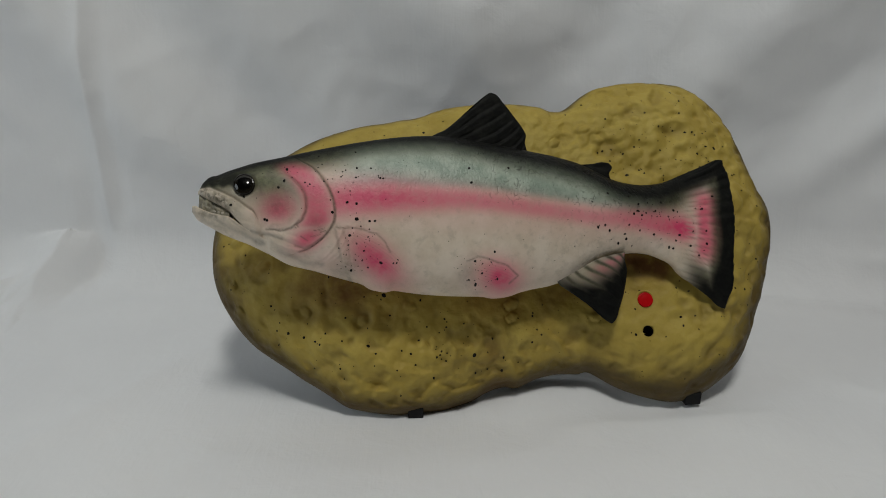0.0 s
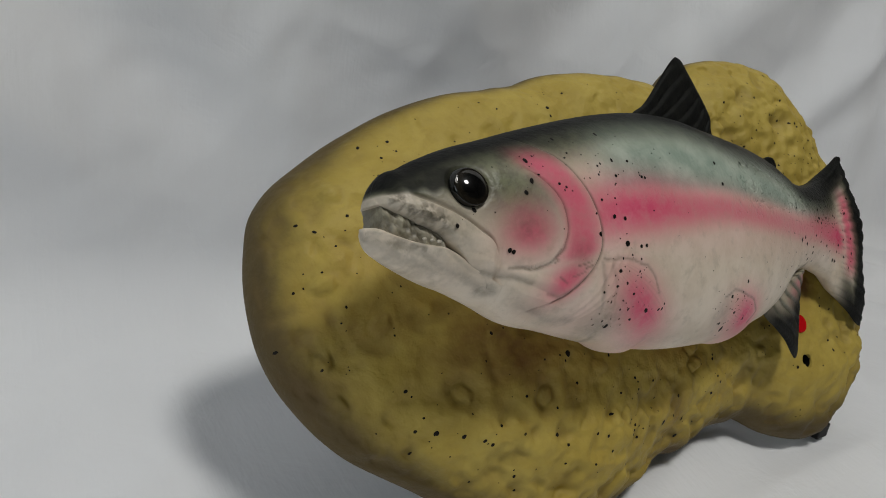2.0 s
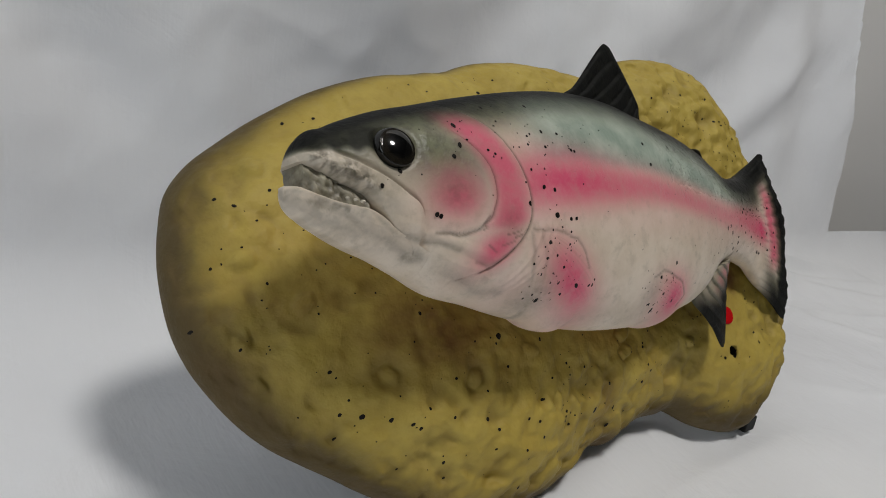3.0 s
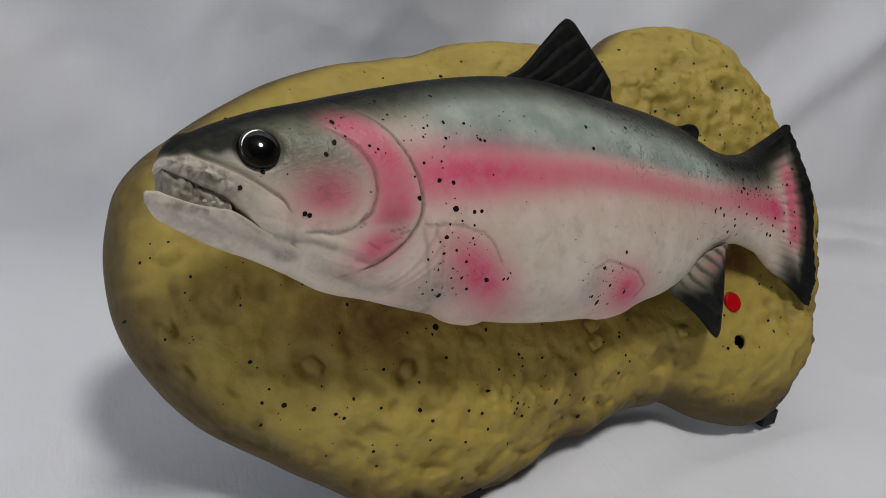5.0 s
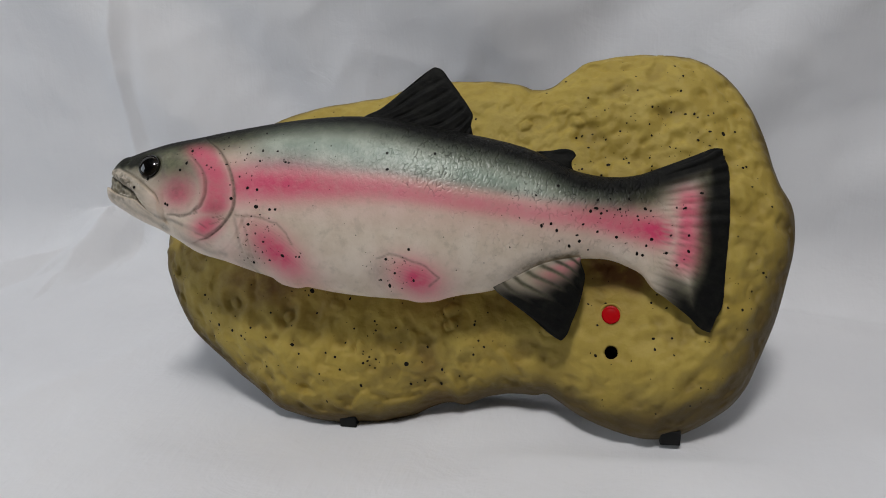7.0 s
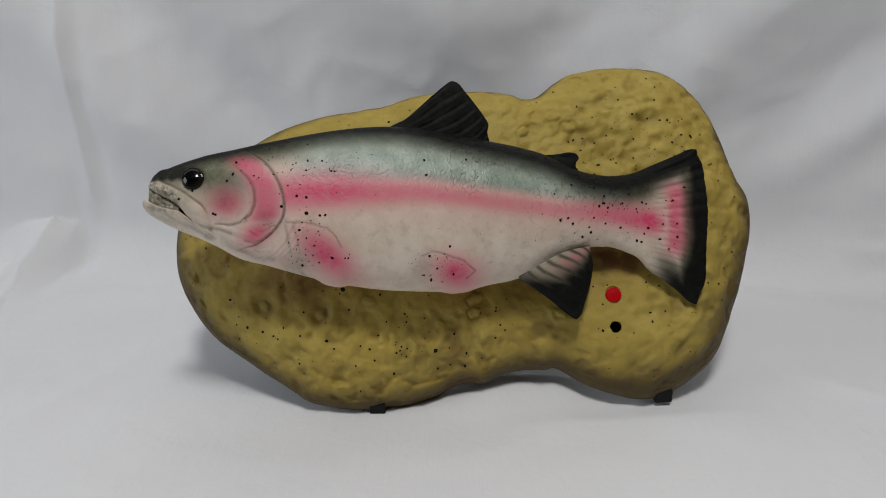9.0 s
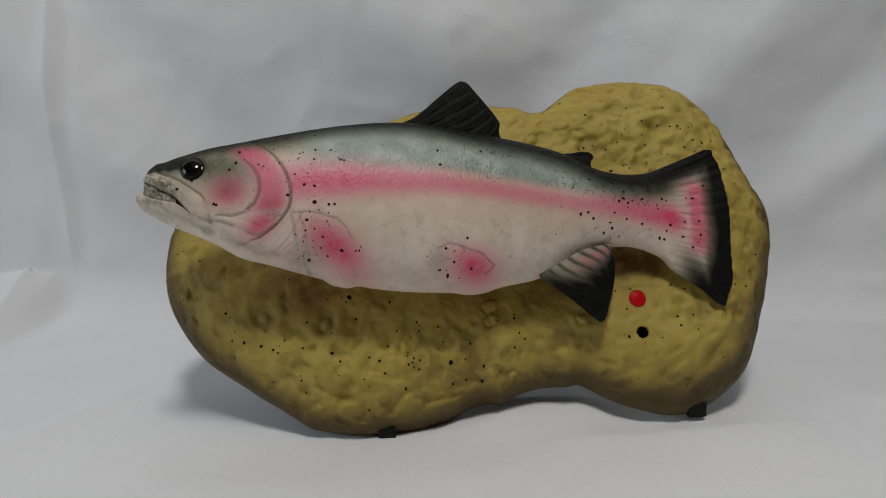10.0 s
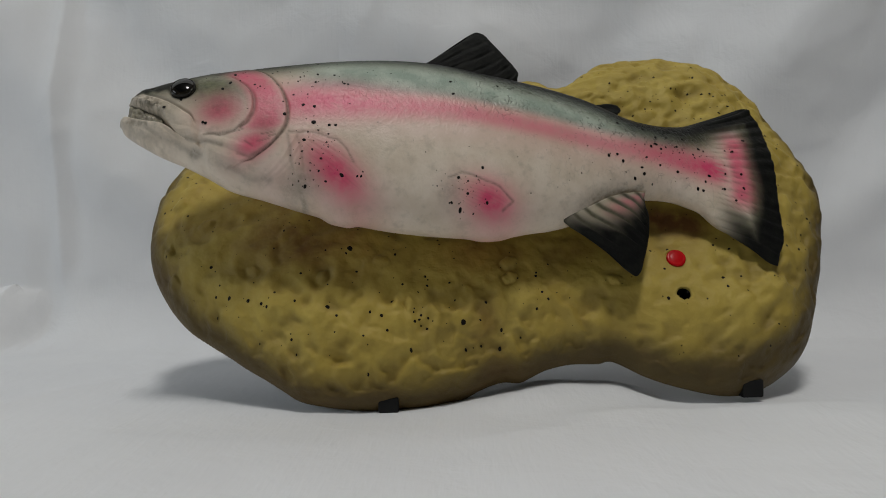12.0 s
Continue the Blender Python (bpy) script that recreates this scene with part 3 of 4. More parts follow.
def make_rock():
    rings = 1 - (1 - np.linspace(0.0, 1, 170)) ** 1.7
    rings[0] = 0.004
    n = len(EDGE_T)
    F = rings[:, None]
    x = (CENTRE[0] + F * (EDGE_R * np.cos(EDGE_T))[None, :]).ravel()
    y = (CENTRE[1] + F * (EDGE_R * np.sin(EDGE_T))[None, :]).ravel()
    d = edge_distance(x, y)
    d[-n:] = 0
    face = rock_face(x, y, d)
    relief, recess_brown = rock_relief(x, y, np.stack([x, y, face], 1))
    z = face + relief * step(0.0, 0.004, d)
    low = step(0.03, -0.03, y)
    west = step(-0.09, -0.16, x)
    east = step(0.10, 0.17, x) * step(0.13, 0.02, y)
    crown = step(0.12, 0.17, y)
    # browner towards the outline, reaching further in at the left and lower right
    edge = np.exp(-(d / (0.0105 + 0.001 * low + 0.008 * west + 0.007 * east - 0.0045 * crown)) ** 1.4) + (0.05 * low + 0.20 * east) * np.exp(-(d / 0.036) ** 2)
    # reddish-brown airbrushing in the hollow behind the trout, plus painted shadow under its belly
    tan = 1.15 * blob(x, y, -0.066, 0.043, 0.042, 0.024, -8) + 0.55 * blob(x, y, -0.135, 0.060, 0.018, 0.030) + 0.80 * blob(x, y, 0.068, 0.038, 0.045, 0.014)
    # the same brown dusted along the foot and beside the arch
    # last blob: the shadow below the tail stalk, painted into the rock's colour
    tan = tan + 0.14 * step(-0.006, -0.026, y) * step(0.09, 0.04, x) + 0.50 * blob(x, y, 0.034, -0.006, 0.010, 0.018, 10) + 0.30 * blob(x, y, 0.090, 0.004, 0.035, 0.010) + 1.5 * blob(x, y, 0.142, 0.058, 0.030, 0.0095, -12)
    # on the rounded side the lumps stand outwards as well
    side = np.clip(1 - d / 0.022, 0, 1) * relief * step(0.002, 0.014, d) * 0.6 * (1 - 0.7 * west) * (1 - 0.75 * step(0.13, 0.20, x))
    out = np.hypot(x - CENTRE[0], y - CENTRE[1]) + 1e-6
    verts = np.stack([x + side * (x - CENTRE[0]) / out, y + side * (y - CENTRE[1]) / out, z], 1)
    faces = []
    for f in grid_faces(len(rings), n, True):
        c = verts[list(f)].mean(0)
        if (c[0] - HOLE[0]) ** 2 + (c[1] - HOLE[1]) ** 2 > (HOLE_R + 0.0006) ** 2:
            faces.append(f)
    faces.append(tuple(range(n - 1, -1, -1)))
    # turned-in rim and flat back
    m = len(verts)
    inset = CENTRE + (EDGE_XY - CENTRE) * 0.985
    back = np.stack([inset[:, 0], inset[:, 1], rim_z(EDGE_XY[:, 0], EDGE_XY[:, 1]) - 0.0006], 1)
    verts = np.concatenate([verts, back])
    for j in range(n):
        k = (j + 1) % n
        faces.append((m - n + j, m - n + k, m + k, m + j))
    faces.append(tuple(range(m, m + n))[::-1])
    return mesh_from("rock", verts, faces, ROCK, masks={"edge": np.concatenate([edge, np.ones(n)]), "recess_brown": np.concatenate([recess_brown, np.zeros(n)]), "tan": np.concatenate([tan, np.zeros(n)])})


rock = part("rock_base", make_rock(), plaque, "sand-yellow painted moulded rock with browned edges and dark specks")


def lathe(name, profile, at, mat, n=40):
    """A turned piece: profile of (radius, height) round the axis at (x, y)."""
    verts, faces = [], []
    for r, h in profile:
        for k in range(n):
            a = 2 * math.pi * k / n
            verts.append((at[0] + r * math.cos(a), at[1] + r * math.sin(a), h))
    faces = grid_faces(len(profile), n, True)
    if profile[-1][0] > 0:
        faces.append(tuple(range((len(profile) - 1) * n, len(profile) * n)))
    return mesh_from(name, verts, faces, mat)


def make_fittings():
    h = float(rock_height(*HOLE)[0])
    collar = lathe("collar", [(0.0062, h - 0.0014), (0.0054, h - 0.0001), (0.0042, h + 0.0001), (0.0038, h - 0.0005), (0.0037, h - 0.012)], HOLE, ROCK)
    part("speaker_hole", collar, plaque, "round dark hole through the rock")
    # near-black lining puts the shade of the hole's depth into its colour
    part("hole_bottom", lathe("hole_bottom", [(0.0036, h - 0.0012), (0.0036, h - 0.0105), (0.0001, h - 0.0105)], HOLE, DARK), bpy.data.objects["speaker_hole"])
    b = (0.1373, 0.0335)
    h = float(rock_height(*b)[0])
    part("push_button", lathe("push_button", [(0.0051, h - 0.002), (0.0052, h + 0.0010), (0.0050, h + 0.0017), (0.0045, h + 0.0020), (0.0040, h + 0.0019),
                                              (0.0028, h + 0.0021), (0.0014, h + 0.0022), (0.0001, h + 0.0022)], b, RED), plaque, "glossy red round push button")
    part("button_socket", lathe("button_socket", [(0.0074, h - 0.001), (0.0066, h + 0.0003), (0.0058, h + 0.0003), (0.0054, h - 0.0006), (0.0053, h - 0.003)], b, ROCK), plaque)
    # added unseen prop panel from the rock's back to the table; blocks light
    stand = part("back_stand", box("back_stand", (-0.045, 0.0, -0.003), (0.045, 0.115, 0.003), BLACK_RUBBER, 0.001), plaque, "unseen black panel added behind the rock as prop and light block")
    stand.matrix_local = plaque.matrix_world.inverted() @ pose(-0.030, 0.548, 0.0, 104, 0, 0)
    # unseen box on the rock's back, added to block bounce light under the arch
    part("battery_box", box("battery_box", (-0.035, 0.022, -0.062), (0.135, 0.120, -0.026), BLACK_RUBBER, 0.003), plaque, "unseen black box added behind the rock to block bounce light")
    # rubber feet, which hook over the lower rim and stand square on the table
    for at, size, turn in (((-0.0188, 0.4462, 0.0032), (0.0106, 0.0130, 0.0080), 2), ((0.1728, 0.4580, 0.0070), (0.0114, 0.0130, 0.0092), 7)):
        lo, hi = [-v / 2 for v in size], [v / 2 for v in size]
        foot = part("rubber_foot", box("rubber_foot", lo, hi, BLACK_RUBBER, 0.0009), plaque, "small black rubber foot under the rim")
        foot.matrix_local = plaque.matrix_world.inverted() @ pose(*at, 0, 0, turn)


make_fittings()

# ---------------------------------------------------------------- the trout: side profile along its length
TOP_X = [-0.1835, -0.182, -0.179, -0.171, -0.161, -0.151, -0.135, -0.118, -0.102, -0.086, -0.069, -0.053, -0.037, -0.020, -0.003, 0.013, 0.025,
         0.036, 0.046, 0.062, 0.072, 0.083, 0.095, 0.108, 0.120, 0.132, 0.144, 0.155, 0.166, 0.170]
TOP_Y = [0.0085, 0.0125, 0.0161, 0.0191, 0.0233, 0.0271, 0.0317, 0.0367, 0.0410, 0.0450, 0.0486, 0.0512, 0.0525, 0.0522, 0.0500, 0.0482, 0.0467,
         0.0453, 0.0437, 0.0398, 0.0357, 0.0312, 0.0290, 0.0290, 0.0313, 0.0365, 0.0420, 0.0470, 0.0500, 0.0500]
BOT_X = [-0.1860, -0.184, -0.179, -0.172, -0.162, -0.148, -0.137, -0.128, -0.109, -0.092, -0.075, -0.059, -0.042, -0.026, -0.010, 0.003,
         0.016, 0.028, 0.040, 0.053, 0.068, 0.083, 0.091, 0.098, 0.108, 0.117, 0.127, 0.130, 0.140, 0.150, 0.159, 0.165, 0.170]
BOT_Y = [-0.0030, -0.0062, -0.0098, -0.0133, -0.0180, -0.0236, -0.0286, -0.0332, -0.0377, -0.0420, -0.0456, -0.0481, -0.0498, -0.0503, -0.0501,
         -0.0499, -0.0478, -0.0445, -0.0418, -0.0369, -0.0270, -0.0205, -0.0186, -0.0179, -0.0181, -0.0207, -0.0262, -0.0299, -0.0369, -0.0438,
         -0.0498, -0.0520, -0.0530]
HALF_X = [-0.1860, -0.1845, -0.182, -0.178, -0.172, -0.165, -0.153, -0.13, -0.10, -0.085, -0.05, 0.0, 0.03, 0.055, 0.08, 0.10, 0.125, 0.145, 0.16, 0.170]
HALF_Y = [0.0020, 0.0050, 0.0082, 0.0108, 0.0130, 0.0150, 0.0180, 0.0225, 0.0256, 0.0268, 0.0276, 0.0272, 0.0245, 0.0200, 0.0165, 0.0138, 0.0098, 0.0060, 0.0032, 0.0014]
MOUTH_X = [-0.1860, -0.1835, -0.181, -0.177, -0.172, -0.166, -0.1625, -0.1580, -0.1527, -0.1460, -0.1400]
MOUTH_Y = [0.0068, 0.0062, 0.0046, 0.0026, 0.0004, -0.0022, -0.0042, -0.0086, -0.0140, -0.0182, -0.0215]
# the trout's axes in those of the plaque: it swings out towards the head
en = Vector((0.18, -0.11, 1.0)).normalized()
ex = Vector((1.0, 0.0, -0.18)).normalized()
ey = en.cross(ex)
FISH = Matrix.Translation((0.030, 0.080, 0.0408)) @ Matrix((ex, ey, en)).transposed().to_4x4()


def back_y(x):
    return curve_at(TOP_X, TOP_Y, x)


def belly_y(x):
    return curve_at(BOT_X, BOT_Y, x)


def half_w(x):
    return curve_at(HALF_X, HALF_Y, x)


def flank(x, y):
    """Height of the smooth flank over the trout's middle plane."""
    t, b = back_y(x), belly_y(x)
    r = np.clip(np.abs(y - (t + b) / 2) / ((t - b) / 2), 0, 0.999)
    return half_w(x) * np.sqrt(1 - r**2.2)


def mouth_y(x):
    """Lower edge of the upper jaw; behind the corner of the mouth it drops to the chin."""
    k = step(-0.1480, -0.1370, x)
    return (1 - k) * curve_at(MOUTH_X, MOUTH_Y, x) + k * belly_y(x)


def gill_x(y):
    return curve_at([-0.030, -0.0269, -0.0229, -0.0181, -0.0118, -0.0026, 0.0052, 0.0146, 0.0228, 0.0287, 0.036],
                    [-0.128, -0.1177, -0.1105, -0.1054, -0.1013, -0.1005, -0.1025, -0.1074, -0.1145, -0.1234, -0.134], y)


def cheek_x(y):
    return curve_at([-0.0157, -0.0151, -0.0123, -0.0068, 0.0010, 0.0089, 0.0146, 0.021],
                    [-0.1381, -0.1289, -0.1221, -0.1181, -0.1173, -0.1202, -0.1256, -0.134], y)


def lip_y(x):
    return curve_at([-0.175, -0.1678, -0.1593, -0.1511, -0.1461, -0.1445], [0.0085, 0.0062, 0.0024, -0.0031, -0.0072, -0.0100], x)


def trout_relief(x, y):
    """Gill cover, cheek plate and lip fold, as height over the smooth flank."""
    inside = step(-0.034, -0.026, y) * step(0.034, 0.026, y)
    g = gill_x(y)
    h = 0.0008 * step(g + 0.0003, g - 0.0006, x) * step(g - 0.045, g - 0.010, x) * inside
    h -= 0.0006 * np.exp(-((x - g - 0.0007) / 0.0007) ** 2) * inside
    c = cheek_x(y)
    mid = step(-0.0180, -0.0115, y) * step(0.022, 0.014, y)
    h += 0.0007 * step(c + 0.0003, c - 0.0007, x) * step(c - 0.030, c - 0.008, x) * mid
    h -= 0.0005 * np.exp(-((x - c - 0.0008) / 0.0009) ** 2) * mid
    ly = lip_y(x)
    on = step(-0.176, -0.170, x) * step(-0.1435, -0.1465, x)
    h += on * (0.0013 * step(ly + 0.0004, ly - 0.0012, y) * step(ly - 0.012, ly - 0.005, y) - 0.0008 * np.exp(-((y - ly - 0.0006) / 0.0008) ** 2))
    up = np.where(x < -0.1480, mouth_y(x), belly_y(x) - 1.0)
    h += 0.0011 * np.exp(-((y - up - 0.0026) / 0.0017) ** 2) * step(-0.158, -0.163, x)
    # folds under the jaw and behind the gill
    for k, (a, b) in enumerate(((-0.0195, -0.30), (-0.0235, -0.36), (-0.0275, -0.42))):
        line = a + b * (x + 0.135)
        h += 0.00055 * np.sin(np.clip((y - line) / 0.0012, -math.pi, math.pi)) * step(-0.165, -0.150, x) * step(-0.108, -0.120, x)
    for off in (0.006, 0.010, 0.0135):
        h += 0.00035 * np.exp(-((x - gill_x(y * 0.8) - off - 0.10 * np.maximum(-y - 0.012, 0)) / 0.0011) ** 2) * step(-0.008, -0.016, y)
    h -= 0.0022 * np.exp(-(np.hypot(x + 0.1533, y - 0.0115) / 0.0068) ** 6)
    # nostrils
    h -= 0.0006 * blob(x, y, -0.1700, 0.0128, 0.0014, 0.0009)
    # fin sockets on the belly
    h += 0.0012 * blob(x, y, -0.086, -0.030, 0.010, 0.014, 25) + 0.0010 * blob(x, y, -0.005, -0.038, 0.016, 0.009, -20)
    for points, width, dark in STROKES:
        for (ax, ay), (bx, by) in zip(points[:-1], points[1:]):
            h = h - 0.6 * width * dark * stroke(x, y, ax, ay, bx, by, width)
    # knobs on the upper lip
    h += 0.0011 * blob(x, y, -0.1797, 0.0050, 0.0012, 0.0010) + 0.0010 * blob(x, y, -0.1823, 0.0028, 0.0010, 0.0015) + 0.0008 * blob(x, y, -0.1735, 0.0052, 0.0020, 0.0011)
    # rays of the tail
    tail = step(0.128, 0.146, x)
    fan = (y + 0.002) / (x - 0.055)
    h += tail * (0.00030 * np.sin(fan * 88.0) - 0.00045 * np.abs(np.sin(fan * 70.0 + 0.8 * np.sin(fan * 31.0))) ** 14)
    return h


def stroke(x, y, ax, ay, bx, by, width):
    """One along the line from a to b, falling off with the distance."""
    x, y = x + 0.0003 * np.sin(430 * y + 120 * x), y + 0.0003 * np.sin(390 * x - 80 * y)      # a hand-made wobble
    n2 = (bx - ax) ** 2 + (by - ay) ** 2
    t = np.clip(((x - ax) * (bx - ax) + (y - ay) * (by - ay)) / n2, 0, 1)
    return np.exp(-(((x - ax - t * (bx - ax)) ** 2 + (y - ay - t * (by - ay)) ** 2) / width**2))


# creases with dark wash in them: points, width, depth of colour
STROKES = [
    ([(-0.0195, -0.0300), (-0.0127, -0.0273), (-0.0037, -0.0287), (0.0068, -0.0321), (0.0144, -0.0371), (0.0100, -0.0418)], 0.0006, 0.62),
    ([(-0.1390, -0.0156), (-0.1310, -0.0162), (-0.1250, -0.0146), (-0.1205, -0.0105)], 0.0006, 0.70),
    ([(-0.1764, -0.0052), (-0.1612, -0.0137), (-0.1458, -0.0212), (-0.1410, -0.0232)], 0.0012, 0.50),
    ([(-0.1660, -0.0042), (-0.1527, -0.0152), (-0.1409, -0.0179), (-0.1300, -0.0205)], 0.0009, 0.45),
    ([(-0.1458, -0.0212), (-0.1425, -0.0224)], 0.0016, 0.75), ([(-0.1785, -0.0050), (-0.1770, -0.0058)], 0.0012, 0.75),
    ([(-0.1119, -0.0155), (-0.1054, -0.0146)], 0.0004, 0.75), ([(-0.1080, -0.0165), (-0.1050, -0.0159)], 0.0005, 0.80),
    ([(-0.1134, -0.0190), (-0.1080, -0.0178)], 0.0004, 0.50), ([(-0.1189, -0.0195), (-0.1150, -0.0212)], 0.0004, 0.50),
    ([(-0.1222, -0.0249), (-0.1165, -0.0257), (-0.1120, -0.0235), (-0.1075, -0.0200)], 0.0007, 0.42),
    ([(-0.0984, -0.0134), (-0.0905, -0.0137), (-0.0827, -0.0140), (-0.0749, -0.0163), (-0.0693, -0.0209), (-0.0661, -0.0265)], 0.0006, 0.52),
    ([(-0.0990, -0.0150), (-0.0970, -0.0229), (-0.0940, -0.0330)], 0.0010, 0.38), ([(-0.0940, -0.0160), (-0.0918, -0.0230), (-0.0880, -0.0360)], 0.0009, 0.32),
    ([(-0.0905, -0.0400), (-0.0868, -0.0440)], 0.0014, 0.55), ([(-0.1320, -0.0270), (-0.1180, -0.0330), (-0.1060, -0.0345)], 0.0015, 0.30),
    ([(0.0600, -0.0275), (0.0680, -0.0230), (0.0760, -0.0195), (0.0880, -0.0165)], 0.0013, 0.65),
]


def trout_masks(x, y):
    t = back_y(x)
    d = t - y
    head = step(-0.112, -0.130, x)
    tail = step(0.125, 0.150, x)
    deep = 0.0068 + 0.0057 * step(-0.085, 0.03, x) - 0.0012 * head
    black = step(deep + 0.0110 - 0.003 * head, deep - 0.0045 * (1 - 0.4 * head), d)
    black = black * (1 - step(-0.163, -0.172, x) * step(0.0115, 0.0085, y))
    nose = step(0.0080, 0.0112, y + 0.0006 * np.sin(x * 900.0)) * step(-0.1490, -0.1600, x)
    black = np.maximum(black, 0.90 * nose)
    black = np.maximum(black, step(0.1495, 0.1615, x + 0.0010 * np.sin(y * 160) + 0.006 * step(-0.020, -0.042, y)))
    black = np.maximum(black, tail * step(0.019, 0.004, y - belly_y(x)) * step(0.124, 0.140, x))
    olive = np.maximum(0.92 * head * step(0.036, 0.008, d) * step(-0.006, 0.012, y), 0.94 * step(deep + 0.0200, deep + 0.0020, d) * (1 - tail))
    olive = np.maximum(olive, 0.90 * step(-0.096, -0.116, x) * step(0.022, 0.009, d))
    olive = np.maximum(olive, 0.95 * blob(x, y, -0.1400, 0.0120, 0.0270, 0.0150, -12))
    olive = np.maximum(olive, 0.90 * blob(x, y, -0.1533, 0.0115, 0.0135, 0.0105))
    face = step(-0.1435, -0.1480, x)
    olive = olive * (1 - face * (1 - step(lip_y(x) - 0.0006, lip_y(x) + 0.0016, y)))
    olive = np.maximum(olive, 0.85 * step(0.110, 0.130, x) * step(0.020, 0.008, d))
    olive = np.maximum(olive, 0.80 * tail * step(0.024, 0.010, y - belly_y(x)))
    olive = np.maximum(olive, 0.85 * tail * step(0.1455, 0.1550, x))
    olive = np.maximum(olive, 0.22 * step(-0.148, -0.158, x))
    ys = curve_at([-0.105, -0.0894, -0.0675, -0.0427, -0.0181, 0.0032, 0.0245, 0.0489, 0.0734, 0.0950, 0.1106, 0.1296, 0.150],
                  [0.0030, 0.0044, 0.0060, 0.0064, 0.0069, 0.0057, 0.0041, 0.0028, 0.0017, 0.0014, 0.0006, -0.0011, -0.002], x)
    teal = step(ys + 0.004, ys + 0.011, y) * step(-0.108, -0.080, x) * step(0.125, 0.095, x) * 0.95
    teal = teal * (1 - 0.60 * step(deep + 0.0150, deep + 0.0015, d))
    strong = curve_at([-0.11, -0.095, -0.075, -0.045, -0.01, 0.03, 0.07, 0.10, 0.12, 0.135, 0.142], [0.70, 0.85, 0.95, 0.80, 0.72, 0.66, 0.62, 0.75, 0.92, 0.95, 0.5], x)
    wide = curve_at([-0.11, -0.08, -0.03, 0.05, 0.10, 0.13], [0.0120, 0.0118, 0.0088, 0.0072, 0.0078, 0.0092], x)
    pink = strong * np.exp(-(np.abs(y - ys) / wide) ** 2.2) * step(gill_x(y) - 0.001, gill_x(y) + 0.002, x) * step(0.150, 0.137, x)
    pink = np.maximum(pink, 0.16 * step(-0.02, 0.0, y) * step(0.016, 0.004, y) * step(-0.105, -0.09, x))
    band = np.exp(-(np.abs(x - (gill_x(y) + cheek_x(np.clip(y, -0.0155, 0.02))) / 2 + 0.0005) / 0.0096) ** 3)
    pink = np.maximum(pink, 0.82 * band * step(0.030, 0.018, y) * step(-0.019, -0.010, y))
    pink = np.maximum(pink, 0.92 * blob(x, y, -0.1150, -0.0205, 0.0100, 0.0065, 25))
    pink = np.maximum(pink, 0.80 * blob(x, y, -0.1328, -0.0040, 0.0105, 0.0080))
    pink = np.maximum(pink, 1.0 * blob(x, y, -0.0745, -0.0312, 0.0175, 0.0082, -38) ** 0.7)
    pink = np.maximum(pink, 1.0 * blob(x, y, 0.0028, -0.0388, 0.0125, 0.0082, -15) ** 0.7)
    pink = np.maximum(pink, 0.85 * np.exp(-((x - 0.1465) / 0.0075) ** 2) * step(-0.028, -0.014, y) * step(0.032, 0.018, y))
    pink = np.maximum(pink, 0.14 * blob(x, y, -0.10, -0.032, 0.015, 0.010))
    grime = 0.0 * x
    g, c = gill_x(y), cheek_x(np.clip(y, -0.0157, 0.021))
    grime = np.maximum(grime, 0.85 * np.exp(-((x - g - 0.0006) / 0.0008) ** 2) * step(-0.030, -0.024, y) * step(0.032, 0.026, y))
    grime = np.maximum(grime, 0.55 * np.exp(-((x - c - 0.0006) / 0.0008) ** 2) * step(-0.0165, -0.0150, y) * step(0.020, 0.014, y))
    grime = np.maximum(grime, 0.6 * np.exp(-((y - lip_y(x) - 0.0005) / 0.0008) ** 2) * step(-0.176, -0.170, x) * step(-0.1435, -0.1465, x))
    grime = np.maximum(grime, 0.45 * blob(x, y, -0.091, -0.036, 0.010, 0.007, 40))
    grime = np.maximum(grime, 0.5 * blob(x, y, 0.062, -0.026, 0.016, 0.004, 32) + 0.35 * blob(x, y, -0.018, -0.036, 0.006, 0.007))
    # mottled dark band over the mouth, with paler bumps in it
    lipband = np.exp(-((y - mouth_y(x) - 0.0032) / 0.0034) ** 2) * step(-0.1590, -0.1640, x) * step(-0.1838, -0.1805, x)
    knobs = blob(x, y, -0.1797, 0.0052, 0.0014, 0.0012) + blob(x, y, -0.1825, 0.0030, 0.0012, 0.0016) + blob(x, y, -0.1735, 0.0055, 0.0020, 0.0012)
    shape = np.shape(x)
    spots = np.zeros(np.size(x))
    snout = np.ravel(x) < -0.150
    if snout.any():
        places = np.stack([np.ravel(x)[snout], np.ravel(y)[snout], np.zeros(snout.sum())], 1)
        spots[snout] = np.clip(0.72 + 1.3 * lumps(places, 330.0, 3), 0, 1)
    spots = spots.reshape(shape)
    grime = np.maximum(grime, 1.0 * lipband * spots * np.clip(1 - knobs, 0, 1))
    grime = np.maximum(grime, 0.24 * spots * step(-0.150, -0.160, x) * step(0.0105, 0.0080, y))
    for points, width, dark in STROKES:
        for (ax, ay), (bx, by) in zip(points[:-1], points[1:]):
            grime = np.maximum(grime, dark * stroke(x, y, ax, ay, bx, by, width))
    grime = np.maximum(grime, 0.48 * blob(x, y, -0.1335, -0.002, 0.0075, 0.006) + 0.35 * blob(x, y, -0.110, -0.012, 0.006, 0.006))
    grime = np.maximum(grime, step(0.126, 0.138, x) * 0.42 * np.abs(np.sin((y + 0.002) / (x - 0.055) * 70.0 + 0.8 * np.sin((y + 0.002) / (x - 0.055) * 31.0))) ** 9)
